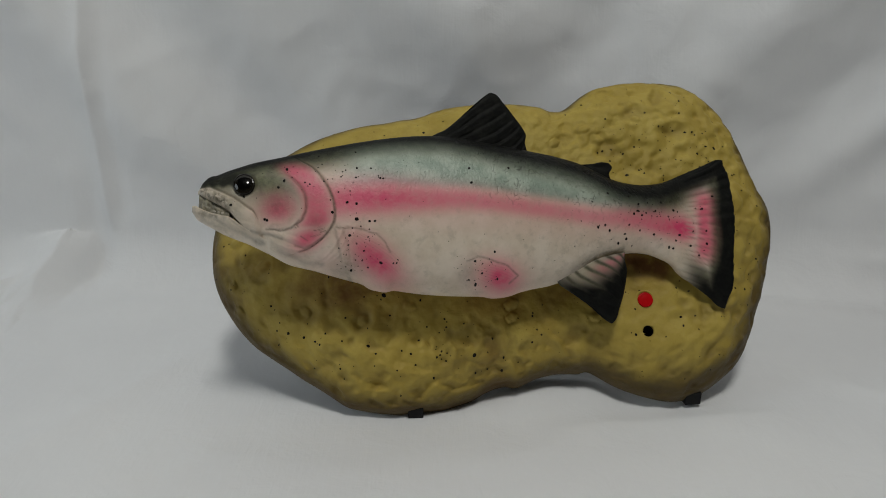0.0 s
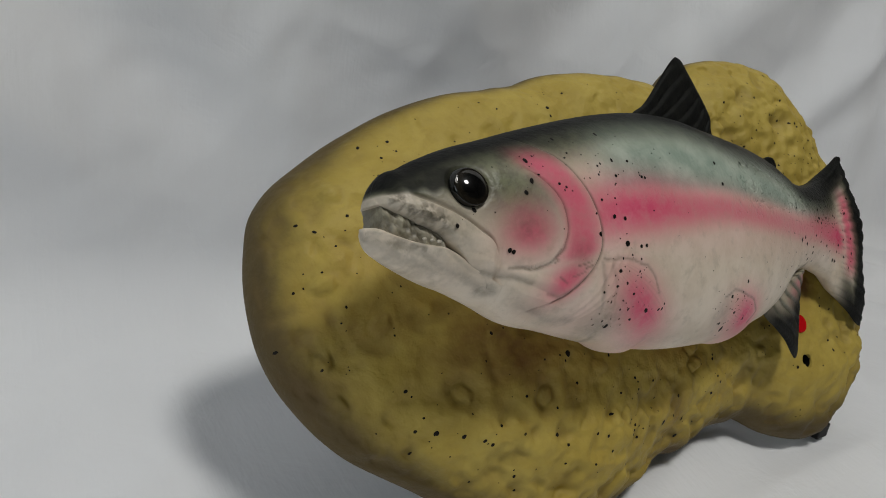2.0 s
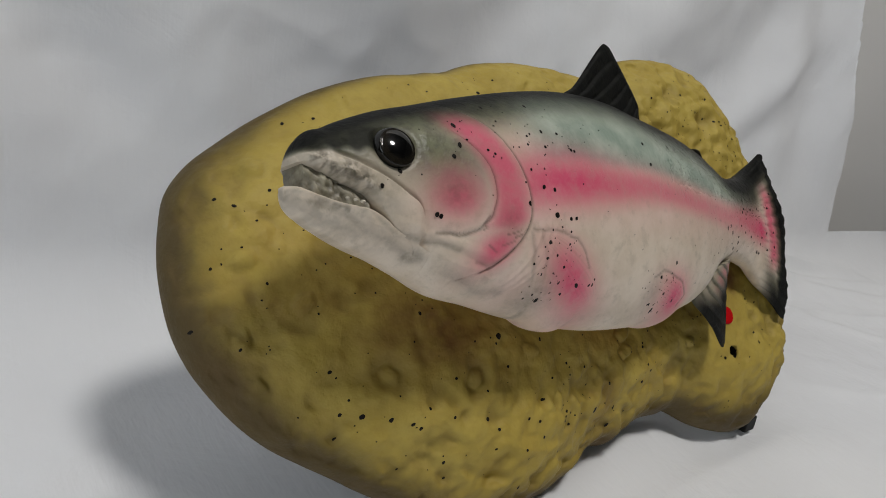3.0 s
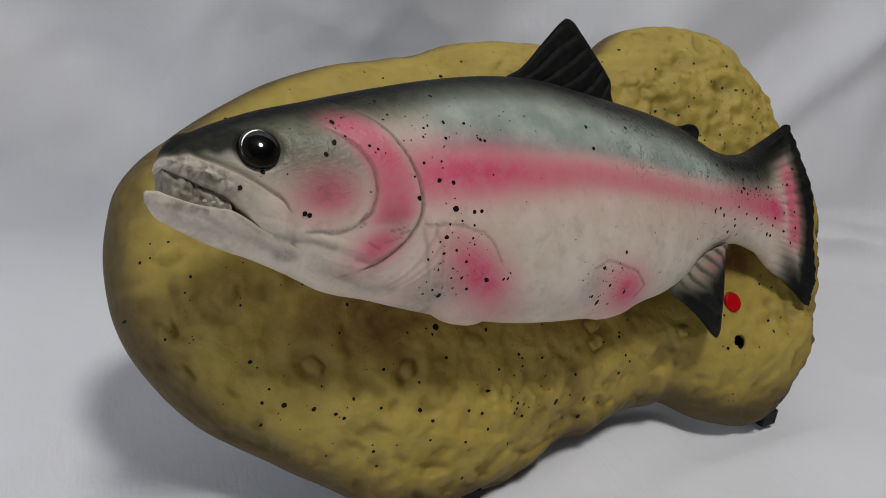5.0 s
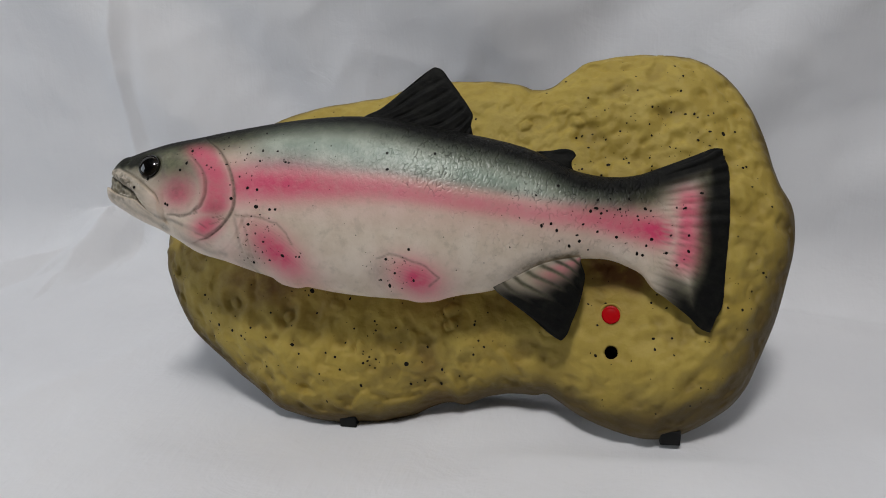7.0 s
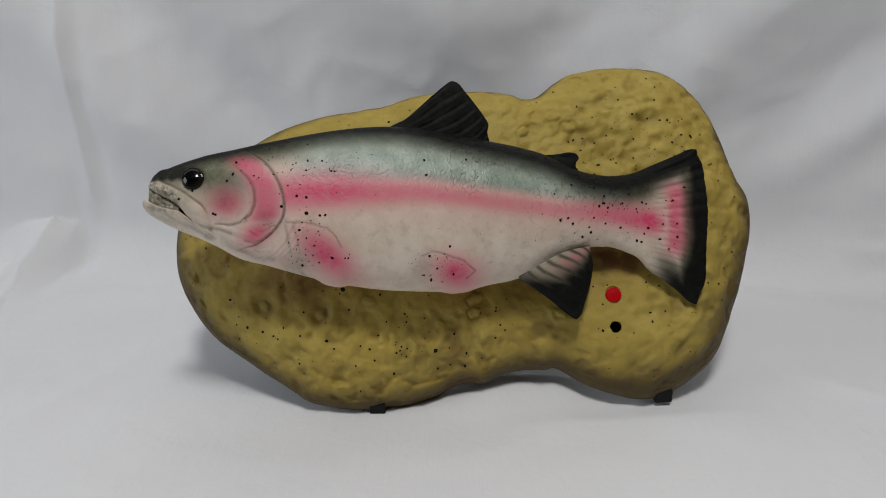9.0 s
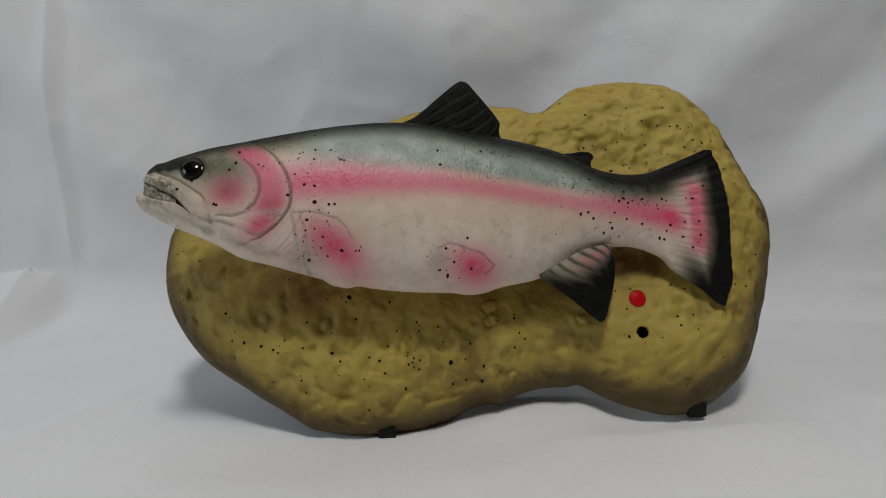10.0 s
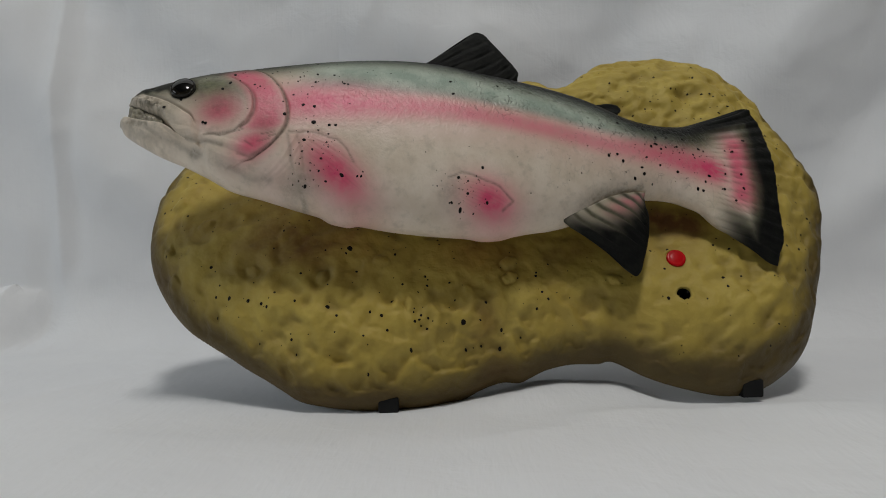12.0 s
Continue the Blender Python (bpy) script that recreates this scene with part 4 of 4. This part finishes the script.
    pale = step(0.1300, 0.1350, x) * step(0.1450, 0.1390, x) * np.abs(np.sin((y + 0.002) / (x - 0.055) * 95.0)) ** 3
    pink = pink * (1 - 0.35 * pale)
    scaly = step(-0.105, -0.085, x) * step(0.000, 0.014, y) * step(0.145, 0.115, x) * (0.14 + 0.86 * step(-0.05, 0.03, x))
    scaly = np.maximum(scaly, step(-0.04, 0.05, x) * step(-0.042, -0.010, y) * step(0.145, 0.115, x) * 0.30)
    return {"black": black, "olive": olive, "teal": teal, "pink": np.clip(pink, 0, 1), "grime": grime, "scaly": np.clip(scaly, 0, 1)}


def trout_side(x, y, sign=1.0):
    return sign * (flank(x, y) + trout_relief(x, y))


def make_trout_skin(name, x0, x1, rows, around=220, power=1.0):
    """A length of the trout's skin, ring by ring from x0 to x1."""
    xs = x0 + (x1 - x0) * np.linspace(0, 1, rows) ** power
    a = np.linspace(0, 2 * math.pi, around, endpoint=False)
    X = np.repeat(xs[:, None], around, 1)
    t, b = back_y(X), mouth_y(X)
    A = np.repeat(a[None, :], rows, 0)
    c, s = np.cos(A), np.sin(A)
    r = np.sign(c) * np.abs(c) ** (2 / 2.2)
    Y = (t + b) / 2 + (t - b) / 2 * r
    under = step(-0.70, -1.0, c)
    Y = Y - under * (0.0024 * np.exp(-((X + 0.071) / 0.008) ** 4) + 0.0012 * np.exp(-((X - 0.008) / 0.009) ** 4))
    open_mouth = step(-0.1415, -0.1440, X)
    W = (1 - open_mouth) * half_w(X) * s + open_mouth * np.sign(s) * np.minimum(flank(X, Y), half_w(X) * np.abs(s) ** (0.22 - 0.16 * step(-0.164, -0.158, X)))
    near = step(0.0, 0.25, s)
    W = W + trout_relief(X, Y) * near
    # the tail's trailing edge is cut square and waves a little
    trail = step(0.150, 0.170, X)
    X2 = X - trail * (0.0005 + 0.0042 * step(0.036, 0.050, Y) + 0.0052 * step(-0.035, -0.053, Y))
    W = W + trail * 0.0009 * np.sin(Y * 120.0) + 0.0050 * step(0.130, 0.170, X) * np.exp(-(Y / 0.03) ** 2)
    verts = np.stack([X2.ravel(), Y.ravel(), W.ravel()], 1)
    faces = grid_faces(rows, around, True)
    faces.append(tuple(range(around))[::-1])
    faces.append(tuple(range((rows - 1) * around, rows * around)))
    return mesh_from(name, verts, faces, SKIN, masks=trout_masks(X, Y))


trout = part("trout_body", make_trout_skin("trout_body", -0.1838, 0.1300, 820, 340, 1.2), plaque,
             "glossy rainbow trout with black back, teal flank, pink stripe and cream belly")
trout.matrix_local = FISH
part("tail_fin", make_trout_skin("tail_fin", 0.1292, 0.1700, 70), trout, "fanned tail with black edge and pink rays")


def ray_fin(name, base, outer, rays, thick, label, black_from, lead=None, lean=0.0, sub=150, deep=40, plane=0.0, ridge=0.0006):
    """A fin with raised rays, from a base line to an outer line, both of control points."""
    def along(pts, n):
        pts = np.array(pts)
        s = np.concatenate([[0], np.cumsum(np.hypot(*np.diff(pts, axis=0).T))])
        u = np.linspace(0, s[-1], n)
        return np.stack([curve_at(s, pts[:, 0], u), curve_at(s, pts[:, 1], u)], 1)

    B, E = along(base, sub), along(outer, sub)
    b = np.linspace(0, 1, deep)[:, None, None]
    P = B[None] * (1 - b) + E[None] * b
    a = np.linspace(0, 1, sub)[None, :]
    if lead:      # the front edge bows: carry the bow across, fading towards the rear
        bow = along(lead, deep) - (B[0] * (1 - b[:, :, 0]) + E[0] * b[:, :, 0])
        P = P + bow[:, None, :] * ((1 - a) ** 1.5)[:, :, None]
    q = np.linspace(0, 1, deep)[:, None]
    half = thick * (1 - 0.78 * q**0.8) * (1 - 0.75 * np.abs(2 * a - 1) ** 5)
    sweep = a * rays - 0.55 * q + 0.22 * np.sin(5 * a + 3 * q)
    groove = (0.5 + 0.5 * np.cos(2 * math.pi * sweep)) ** 5 * (0.45 + 0.55 * np.sin(9.0 * a + 5.0 * q + 1.0) ** 2)
    rib = ridge * (0.35 * np.sin(2 * math.pi * sweep) - 1.5 * groove) * step(0.02, 0.16, q) * (1 - step(0.80, 0.97, q))
    half = half * (1 - step(0.94, 1.0, q) * 0.6)
    front = np.stack([P[..., 0], P[..., 1], plane + half + rib + lean * q**2], -1).reshape(-1, 3)
    rear = np.stack([P[..., 0], P[..., 1], plane - half + lean * q**2], -1).reshape(-1, 3)
    n = len(front)
    f = grid_faces(deep, sub)
    faces = f + [tuple(i + n for i in reversed(k)) for k in f]
    rim = [(0, j) for j in range(sub)] + [(i, sub - 1) for i in range(1, deep)] + [(deep - 1, j) for j in range(sub - 2, -1, -1)] + [(i, 0) for i in range(deep - 2, 0, -1)]
    rim = [i * sub + j for i, j in rim]
    for k in range(len(rim)):
        i, j = rim[k], rim[(k + 1) % len(rim)]
        faces.append((j, i, i + n, j + n))
    Q, A = np.repeat(q, sub, 1).ravel(), np.repeat(a, deep, 0).ravel()
    streak = 1 - (0.5 + 0.5 * np.cos(2 * math.pi * (A * rays - 0.55 * Q + 0.22 * np.sin(5 * A + 3 * Q)))) ** 3
    black = step(black_from - 0.30, black_from + 0.22, Q + 0.14 * (streak - 0.5) + 0.35 * step(0.35, 0.0, A) - 0.16 * step(0.35, 0.75, A))
    zero = np.zeros_like(black)
    masks = {"black": np.maximum(black, 0.0), "olive": 0.48 + 0.40 * (1 - streak), "teal": zero, "pink": 0.50 * streak * (1 - black) * step(0.25, 0.55, A) * step(0.0, 0.3, Q),
             "grime": 0.85 * (1 - streak), "scaly": zero}
    return part(name, mesh_from(name, np.concatenate([front, rear]), faces, SKIN, masks={k: np.concatenate([v, v]) for k, v in masks.items()}), trout, label)


ray_fin("dorsal_fin", [(-0.042, 0.0490), (-0.015, 0.0480), (0.010, 0.0445), (0.0255, 0.0420)],
        [(-0.0030, 0.0838), (-0.0005, 0.0853), (0.0028, 0.0848), (0.0087, 0.0789), (0.0161, 0.0701), (0.0216, 0.0631), (0.0243, 0.0583), (0.0237, 0.0533), (0.0250, 0.0480)],
        7, 0.0030, "matt black dorsal fin with raised rays", -0.3, plane=-0.0005, ridge=0.0006,
        lead=[(-0.042, 0.0490), (-0.0385, 0.0532), (-0.0298, 0.0583), (-0.0243, 0.0631), (-0.0183, 0.0692), (-0.0123, 0.0751), (-0.0060, 0.0812), (-0.0030, 0.0838)])
ray_fin("adipose_fin", [(0.0600, 0.0380), (0.0700, 0.0350), (0.0780, 0.0320), (0.0840, 0.0290)],
        [(0.0623, 0.0404), (0.0702, 0.0414), (0.0781, 0.0430), (0.0829, 0.0420), (0.0844, 0.0395), (0.0825, 0.0364), (0.0825, 0.0335), (0.0847, 0.0300)],
        1, 0.0026, "small black adipose fin", -0.3, sub=36, deep=14)
ray_fin("anal_fin", [(0.0435, -0.0385), (0.0560, -0.0320), (0.0700, -0.0240), (0.0905, -0.0180)],
        [(0.0822, -0.0643), (0.0840, -0.0648), (0.0858, -0.0632), (0.0894, -0.0541), (0.0924, -0.0445), (0.0942, -0.0349), (0.0945, -0.0270), (0.0918, -0.0205)],
        7, 0.0032, "anal fin with pale pink rays and a black edge", 0.42, plane=0.0052, lean=-0.0066, ridge=0.0007,
        lead=[(0.0435, -0.0385), (0.0470, -0.0418), (0.0535, -0.0457), (0.0667, -0.0539), (0.0783, -0.0622), (0.0822, -0.0643)])


def laid_fin(name, cx, cy, long, wide, turn, rays, label, lift=0.0007):
    """A fin that lies against the flank: a leaf-shaped pad with rays."""
    nu, nv = 46, 40
    u, v = np.meshgrid(np.linspace(-1, 1, nu), np.linspace(-1, 1, nv))
    span = np.sqrt(np.clip(1 - np.abs(u) ** 2.6, 0, 1)) * (0.80 + 0.20 * u)
    a, b = long * u, wide * v * span
    c, s = math.cos(math.radians(turn)), math.sin(math.radians(turn))
    x, y = cx + a * c - b * s, cy + a * s + b * c
    y = np.clip(y, belly_y(x) + 0.0006, None)
    rim = (1 - np.abs(v) ** 6) * (1 - np.abs(u) ** 8)
    z = flank(x, y) + trout_relief(x, y) - 0.0005 + lift * rim + 0.00010 * np.sin(v * rays * math.pi) * rim * step(-1, -0.3, u)
    verts = np.stack([x.ravel(), y.ravel(), z.ravel()], 1)
    masks = {k: w.ravel() for k, w in trout_masks(x, y).items()}
    masks["grime"] = np.maximum(masks["grime"], (0.45 * (1 - rim) ** 2 * step(-0.9, -0.3, u) + 0.12 * np.sin(v * rays * math.pi + 2) ** 8 * rim).ravel())
    masks["scaly"] = 0 * masks["grime"]
    return part(name, mesh_from(name, verts, grid_faces(nv, nu), SKIN, masks=masks), trout, label)


laid_fin("pectoral_fin", -0.0765, -0.0285, 0.0225, 0.0125, -34, 6, "folded pectoral fin with a pink patch")
laid_fin("pelvic_fin", -0.0025, -0.0380, 0.0172, 0.0096, -14, 5, "folded pelvic fin with a pink patch")


def make_jaw():
    """The lower jaw, a little open."""
    rows, around = 120, 72
    xs = -0.1862 + 0.0505 * np.linspace(0, 1, rows) ** 1.2
    gap = curve_at([-0.1862, -0.180, -0.172, -0.1650, -0.160, -0.150, -0.138], [0.0058, 0.0058, 0.0052, 0.0036, 0.0016, -0.0006, -0.0008], xs)
    upper = curve_at(MOUTH_X, MOUTH_Y, xs) - gap
    lower = belly_y(xs)
    upper = np.maximum(upper, lower + 0.0006)
    a = np.linspace(0, 2 * math.pi, around, endpoint=False)
    verts, X, Y = [], [], []
    for x, t, b in zip(xs, upper, lower):
        c, s = np.cos(a), np.sin(a)
        y = (t + b) / 2 + (t - b) / 2 * np.sign(c) * np.abs(c) ** 0.8
        w = np.sign(s) * np.minimum(flank(x + 0 * y, y), half_w(x) * np.abs(s) ** 0.25) * (0.9995 - 0.14 * float(step(-0.1405, -0.1360, x))) + trout_relief(x + 0 * y, y) * step(0.0, 0.25, s)
        verts += [(x, yy, ww) for yy, ww in zip(y, w)]
        X += [x] * around
        Y += list(y)
    X, Y = np.array(X), np.array(Y)
    masks = {k: np.zeros_like(X) for k in ("black", "olive", "teal", "pink", "grime", "scaly")}
    rim = np.repeat(upper, around) - Y
    blotch = np.clip(0.5 + 0.9 * lumps(np.stack([X, Y, 0 * X], 1), 260.0, 3), 0, 1)
    masks["grime"] = trout_masks(X, Y)["grime"] * step(0.0, 0.002, rim) * 0.7
    masks["grime"] = np.maximum(masks["grime"], 0.55 * blotch * step(0.0006, 0.0018, rim) * step(0.0062, 0.0030, rim) * step(-0.160, -0.168, X))
    masks["grime"] = np.maximum(masks["grime"], 0.55 * blob(X, Y, -0.1778, -0.0056, 0.0020, 0.0014))
    masks["olive"] = 0.22 * blotch * step(-0.160, -0.172, X)
    # swung down a little about the corner of the mouth
    swing = math.radians(2.6)
    drop = [(vx, vy - (-0.1500 - vx) * math.tan(swing) * float(step(-0.1500, -0.1580, vx)), vw) for vx, vy, vw in verts]
    verts = drop
    faces = grid_faces(rows, around, True) + [tuple(range(around))[::-1], tuple(range((rows - 1) * around, rows * around))]
    jaw = part("lower_jaw", mesh_from("lower_jaw", verts, faces, SKIN, masks=masks), trout, "pale hinged lower jaw, slightly open")
    rng = random.Random(4)
    for k in range(3):
        x = -0.1700 + 0.0024 * k + 0.0005 * rng.random()
        y = float(curve_at(xs, upper, np.array([x]))[0])
        w = float(half_w(np.array([x]))[0]) * 0.93
        bm = bmesh.new()
        bmesh.ops.create_icosphere(bm, subdivisions=2, radius=0.0005 + 0.0003 * rng.random())
        for v in bm.verts:
            v.co = Vector((v.co.x * 1.5 + x, v.co.y * 0.9 + y, v.co.z * 1.1 + w))
        part("tooth", bm_mesh("tooth", bm, TOOTH), jaw)
    # the gum between the jaws, just within the lips
    gx = np.linspace(-0.1828, -0.1615, 60)
    G, T = np.meshgrid(gx, np.linspace(0, 2 * math.pi, 48, endpoint=False), indexing="ij")
    top = curve_at(MOUTH_X, MOUTH_Y, G) + 0.0020
    low = curve_at(MOUTH_X, MOUTH_Y, G) - 0.0090
    gy = (top + low) / 2 + (top - low) / 2 * np.cos(T)
    knob = lumps(np.stack([G.ravel(), gy.ravel(), np.sin(T).ravel() * 0.01], 1), 420.0, 2).reshape(G.shape)
    gw = np.sign(np.sin(T)) * np.abs(np.sin(T)) ** 0.3 * (half_w(G) * 0.76 + 0.0010 * knob)
    verts = np.stack([G.ravel(), gy.ravel(), gw.ravel()], 1)
    masks = {k: np.zeros(G.size) for k in ("black", "teal", "pink", "scaly")}
    masks["olive"] = 0.62 + 0 * knob.ravel()
    masks["grime"] = np.clip(0.50 - 1.1 * knob.ravel(), 0, 0.90)
    faces = grid_faces(60, 48, True) + [tuple(range(48))[::-1], tuple(range(59 * 48, 60 * 48))]
    part("mouth_lining", mesh_from("mouth_lining", verts, faces, SKIN, masks=masks), trout, "mottled grey-brown gum inside the mouth")


make_jaw()


def make_eye(cx=-0.1535, cy=0.0110, r=0.0065):
    rows, n = 26, 48
    verts, ring = [], []
    base = float(flank(np.array([cx]), np.array([cy]))[0])
    sx = float(flank(np.array([cx + 0.004]), np.array([cy]))[0] - flank(np.array([cx - 0.004]), np.array([cy]))[0]) / 0.008
    sy = float(flank(np.array([cx]), np.array([cy + 0.004]))[0] - flank(np.array([cx]), np.array([cy - 0.004]))[0]) / 0.008
    for i in range(rows):
        q = i / (rows - 1)
        for k in range(n):
            a = 2 * math.pi * k / n
            dx, dy = r * q * math.cos(a), r * 1.04 * q * math.sin(a)
            h = 0.0046 * math.sqrt(max(0, 1 - (q * 0.90) ** 2)) - 0.0020
            if q > 0.84:
                h += 0.0004 * math.sin((q - 0.84) / 0.16 * math.pi)
            if q > 0.97:
                h -= 0.0015
            verts.append((cx + dx, cy + dy, base + 0.0004 + h + 0.75 * (sx * dx + sy * dy)))
            ring.append(q)
    part("eye", mesh_from("eye", verts, grid_faces(rows, n, True), EYE, masks={"ring": ring}), trout, "glossy black glass eye with a dark brown ring")


make_eye()


# ---------------------------------------------------------------- flicked paint specks
def specks(name, places, height, parent, label):
    """Flat drops of paint that lie on a surface: (x, y, radius) each, over height(x, y)."""
    verts, faces = [], []
    rng = random.Random(11)
    n = 9
    for x, y, r in places:
        turn, long = rng.random() * 6.28, 1 + 0.5 * rng.random() ** 2
        start = len(verts)
        ring = []
        for k in range(n):
            a = 2 * math.pi * k / n
            dx, dy = r * long * math.cos(a) * (1 + 0.15 * rng.uniform(-1, 1)), r * math.sin(a) * (1 + 0.15 * rng.uniform(-1, 1))
            ring.append((x + dx * math.cos(turn) - dy * math.sin(turn), y + dx * math.sin(turn) + dy * math.cos(turn)))
        xy = np.array(ring + [(x, y)])
        h = height(xy[:, 0], xy[:, 1])
        for (px, py), z in zip(ring, h):
            verts.append((px, py, z + 0.00012))
        verts.append((x, y, h[-1] + 0.00036))
        faces += [(start + k, start + (k + 1) % n, start + n) for k in range(n)]
    ob = part(name, mesh_from(name, verts, faces, SPECK), parent, label)
    return tagged(ob, kind="stuff")


SPOTS_A = [(-0.1013, -0.0048), (-0.0870, -0.0081), (-0.0793, -0.0091), (-0.0762, -0.0088), (-0.0906, -0.0180), (-0.0811, -0.0242), (-0.0821, -0.0267),
           (-0.0823, -0.0317), (-0.0713, -0.0329), (-0.0636, -0.0327), (-0.0621, -0.0331), (-0.0780, -0.0375), (-0.0886, -0.0376), (-0.0929, 0.0017),
           (-0.0874, 0.0011), (-0.1301, 0.0133), (-0.1290, 0.0211), (-0.1333, 0.0092), (-0.1405, -0.0098), (-0.1390, -0.0104), (-0.1604, -0.0018),
           (-0.1531, 0.0033), (-0.0142, -0.0301), (-0.0090, -0.0370), (-0.0118, -0.0437), (0.0012, -0.0402), (0.0015, -0.0440), (0.0020, -0.0478),
           (-0.0023, -0.0240), (-0.0191, 0.0273), (0.0067, 0.0296), (-0.0179, 0.0179)]
SPOTS_B = [(0.0550, -0.0183), (0.0990, 0.0056), (0.0964, 0.0081), (0.1085, -0.0063), (0.1277, -0.0056), (0.1364, -0.0122), (0.1237, -0.0145), (0.1206, -0.0139),
           (0.1483, -0.0103), (0.1426, -0.0183), (0.1453, 0.0135), (0.1538, 0.0227), (0.1478, -0.0016), (0.0757, -0.0060), (0.0834, -0.0134), (0.0886, -0.0103),
           (0.0672, -0.0044), (0.0723, -0.0027), (0.0931, 0.0062), (0.1091, 0.0091), (0.1231, 0.0107), (0.1138, 0.0154), (0.0967, 0.0129), (0.0900, 0.0177),
           (0.0747, 0.0185)]
BIG = {1: 0.00115, 0: 0.00085, 8: 0.00095, 9: 0.0009, 10: 0.0009, 4: 0.0008}


def trout_specks():
    rng = random.Random(5)
    out = [(x, y, BIG.get(i, 0.00078)) for i, (x, y) in enumerate(SPOTS_A)] + [(x, y, 0.00078) for x, y in SPOTS_B]

    def spray(n, cx, cy, rx, ry, r):
        for _ in range(n):
            x, y = rng.gauss(cx, rx), rng.gauss(cy, ry)
            if belly_y(x) + 0.003 < y < back_y(x) - 0.006:
                out.append((x, y, r * (0.5 + rng.random() ** 2)))
    spray(60, -0.098, 0.022, 0.017, 0.008, 0.00044)
    spray(60, -0.086, -0.027, 0.007, 0.008, 0.00038)
    spray(46, -0.010, -0.037, 0.007, 0.006, 0.00038)
    spray(60, 0.112, 0.004, 0.022, 0.010, 0.00046)
    spray(18, 0.060, -0.006, 0.03, 0.012, 0.00026)
    spray(12, -0.140, 0.012, 0.012, 0.008, 0.00028)
    spray(22, 0.0, 0.012, 0.06, 0.014, 0.00022)
    return out


specks("paint_specks", trout_specks(), lambda x, y: flank(x, y) + trout_relief(x, y) + 0.0050 * step(0.130, 0.170, x) * np.exp(-(y / 0.03) ** 2),
       trout, "fine black specks flicked over the flank")
DROPS_A = [(-0.039, 0.034), (-0.064, 0.019), (-0.103, 0.010), (-0.092, 0.007), (-0.049, 0.001), (-0.044, -0.004), (-0.016, 0.005), (-0.027, -0.002), (-0.021, -0.004),
           (-0.018, -0.011), (-0.004, -0.006), (-0.001, -0.002), (0.002, -0.008), (0.021, -0.004), (0.040, -0.013), (0.041, -0.005), (0.033, 0.007), (0.022, -0.015),
           (0.060, 0.022), (0.063, 0.013), (0.060, 0.005), (0.001, 0.019), (-0.035, 0.021), (-0.015, 0.031), (-0.006, -0.019), (-0.028, -0.030), (-0.068, -0.013),
           (-0.066, 0.004), (-0.077, 0.009), (-0.081, 0.002), (-0.111, 0.012), (-0.102, 0.136), (-0.115, 0.134), (-0.128, 0.101), (-0.142, 0.095), (-0.159, 0.050),
           (-0.115, 0.028), (-0.084, 0.004), (-0.014, 0.155)]
DROPS_B = [(0.162, 0.016), (0.130, 0.010), (0.134, 0.040), (0.159, 0.042), (0.161, 0.022), (0.171, 0.023), (0.208, 0.042), (0.200, 0.042), (0.219, 0.064),
           (0.196, 0.146), (0.171, 0.171), (0.179, 0.156), (0.166, 0.158), (0.174, 0.156), (0.172, 0.181), (0.155, 0.160), (0.146, 0.171), (0.137, 0.145),
           (0.131, 0.124), (0.143, 0.125), (0.119, 0.134), (0.116, 0.120), (0.188, 0.145), (0.207, 0.125), (0.209, 0.126)]
LARGE = {(-0.039, 0.034): 0.0016, (0.196, 0.146): 0.0013, (0.021, -0.004): 0.0014, (0.162, 0.016): 0.0008, (0.040, -0.013): 0.0010, (-0.103, 0.010): 0.0012,
         (-0.092, 0.007): 0.0011, (-0.014, 0.155): 0.0011, (0.131, 0.124): 0.0012, (0.130, 0.010): 0.0009, (-0.049, 0.001): 0.0011, (0.060, 0.022): 0.0009}


def rock_specks():
    rng = random.Random(8)
    out = [(x, y, 0.85 * LARGE.get((x, y), 0.00080)) for x, y in DROPS_A + DROPS_B]
    for _ in range(90):
        x, y = rng.gauss(0.155, 0.028), rng.gauss(0.142, 0.018)
        if math.hypot(x - 0.15, y - 0.14) < 0.05:
            out.append((x, y, 0.00022 + 0.00050 * rng.random() ** 2))
    while len(out) < 540:
        x, y = rng.uniform(-0.165, 0.235), rng.uniform(-0.04, 0.2)
        i = int((math.atan2(y - CENTRE[1], x - CENTRE[0]) + math.pi) / (2 * math.pi) * len(EDGE_R)) % len(EDGE_R)
        if math.hypot(x - CENTRE[0], y - CENTRE[1]) < EDGE_R[i] - 0.012 and rng.random() < (0.30 if 0.0 < x < 0.12 and y > 0.13 else 1.0):
            out.append((x, y, 0.00022 + 0.0004 * rng.random() ** 2.2))
    return out


specks("paint_specks", rock_specks(), rock_height, plaque, "black specks flicked over the rock")


# ---------------------------------------------------------------- the blunt snout
def blunt(ob, by):
    """Draw the front of the head back a little."""
    me = ob.data
    co = np.empty(len(me.vertices) * 3, dtype=np.float32)
    me.vertices.foreach_get("co", co)
    co = co.reshape(-1, 3)
    co[:, 0] += by * step(-0.163, -0.184, co[:, 0])
    me.vertices.foreach_set("co", co.ravel())
    me.update()


for ob in [trout] + list(trout.children):
    blunt(ob, 0.0018 if ob.name == "lower_jaw" else 0.0026)
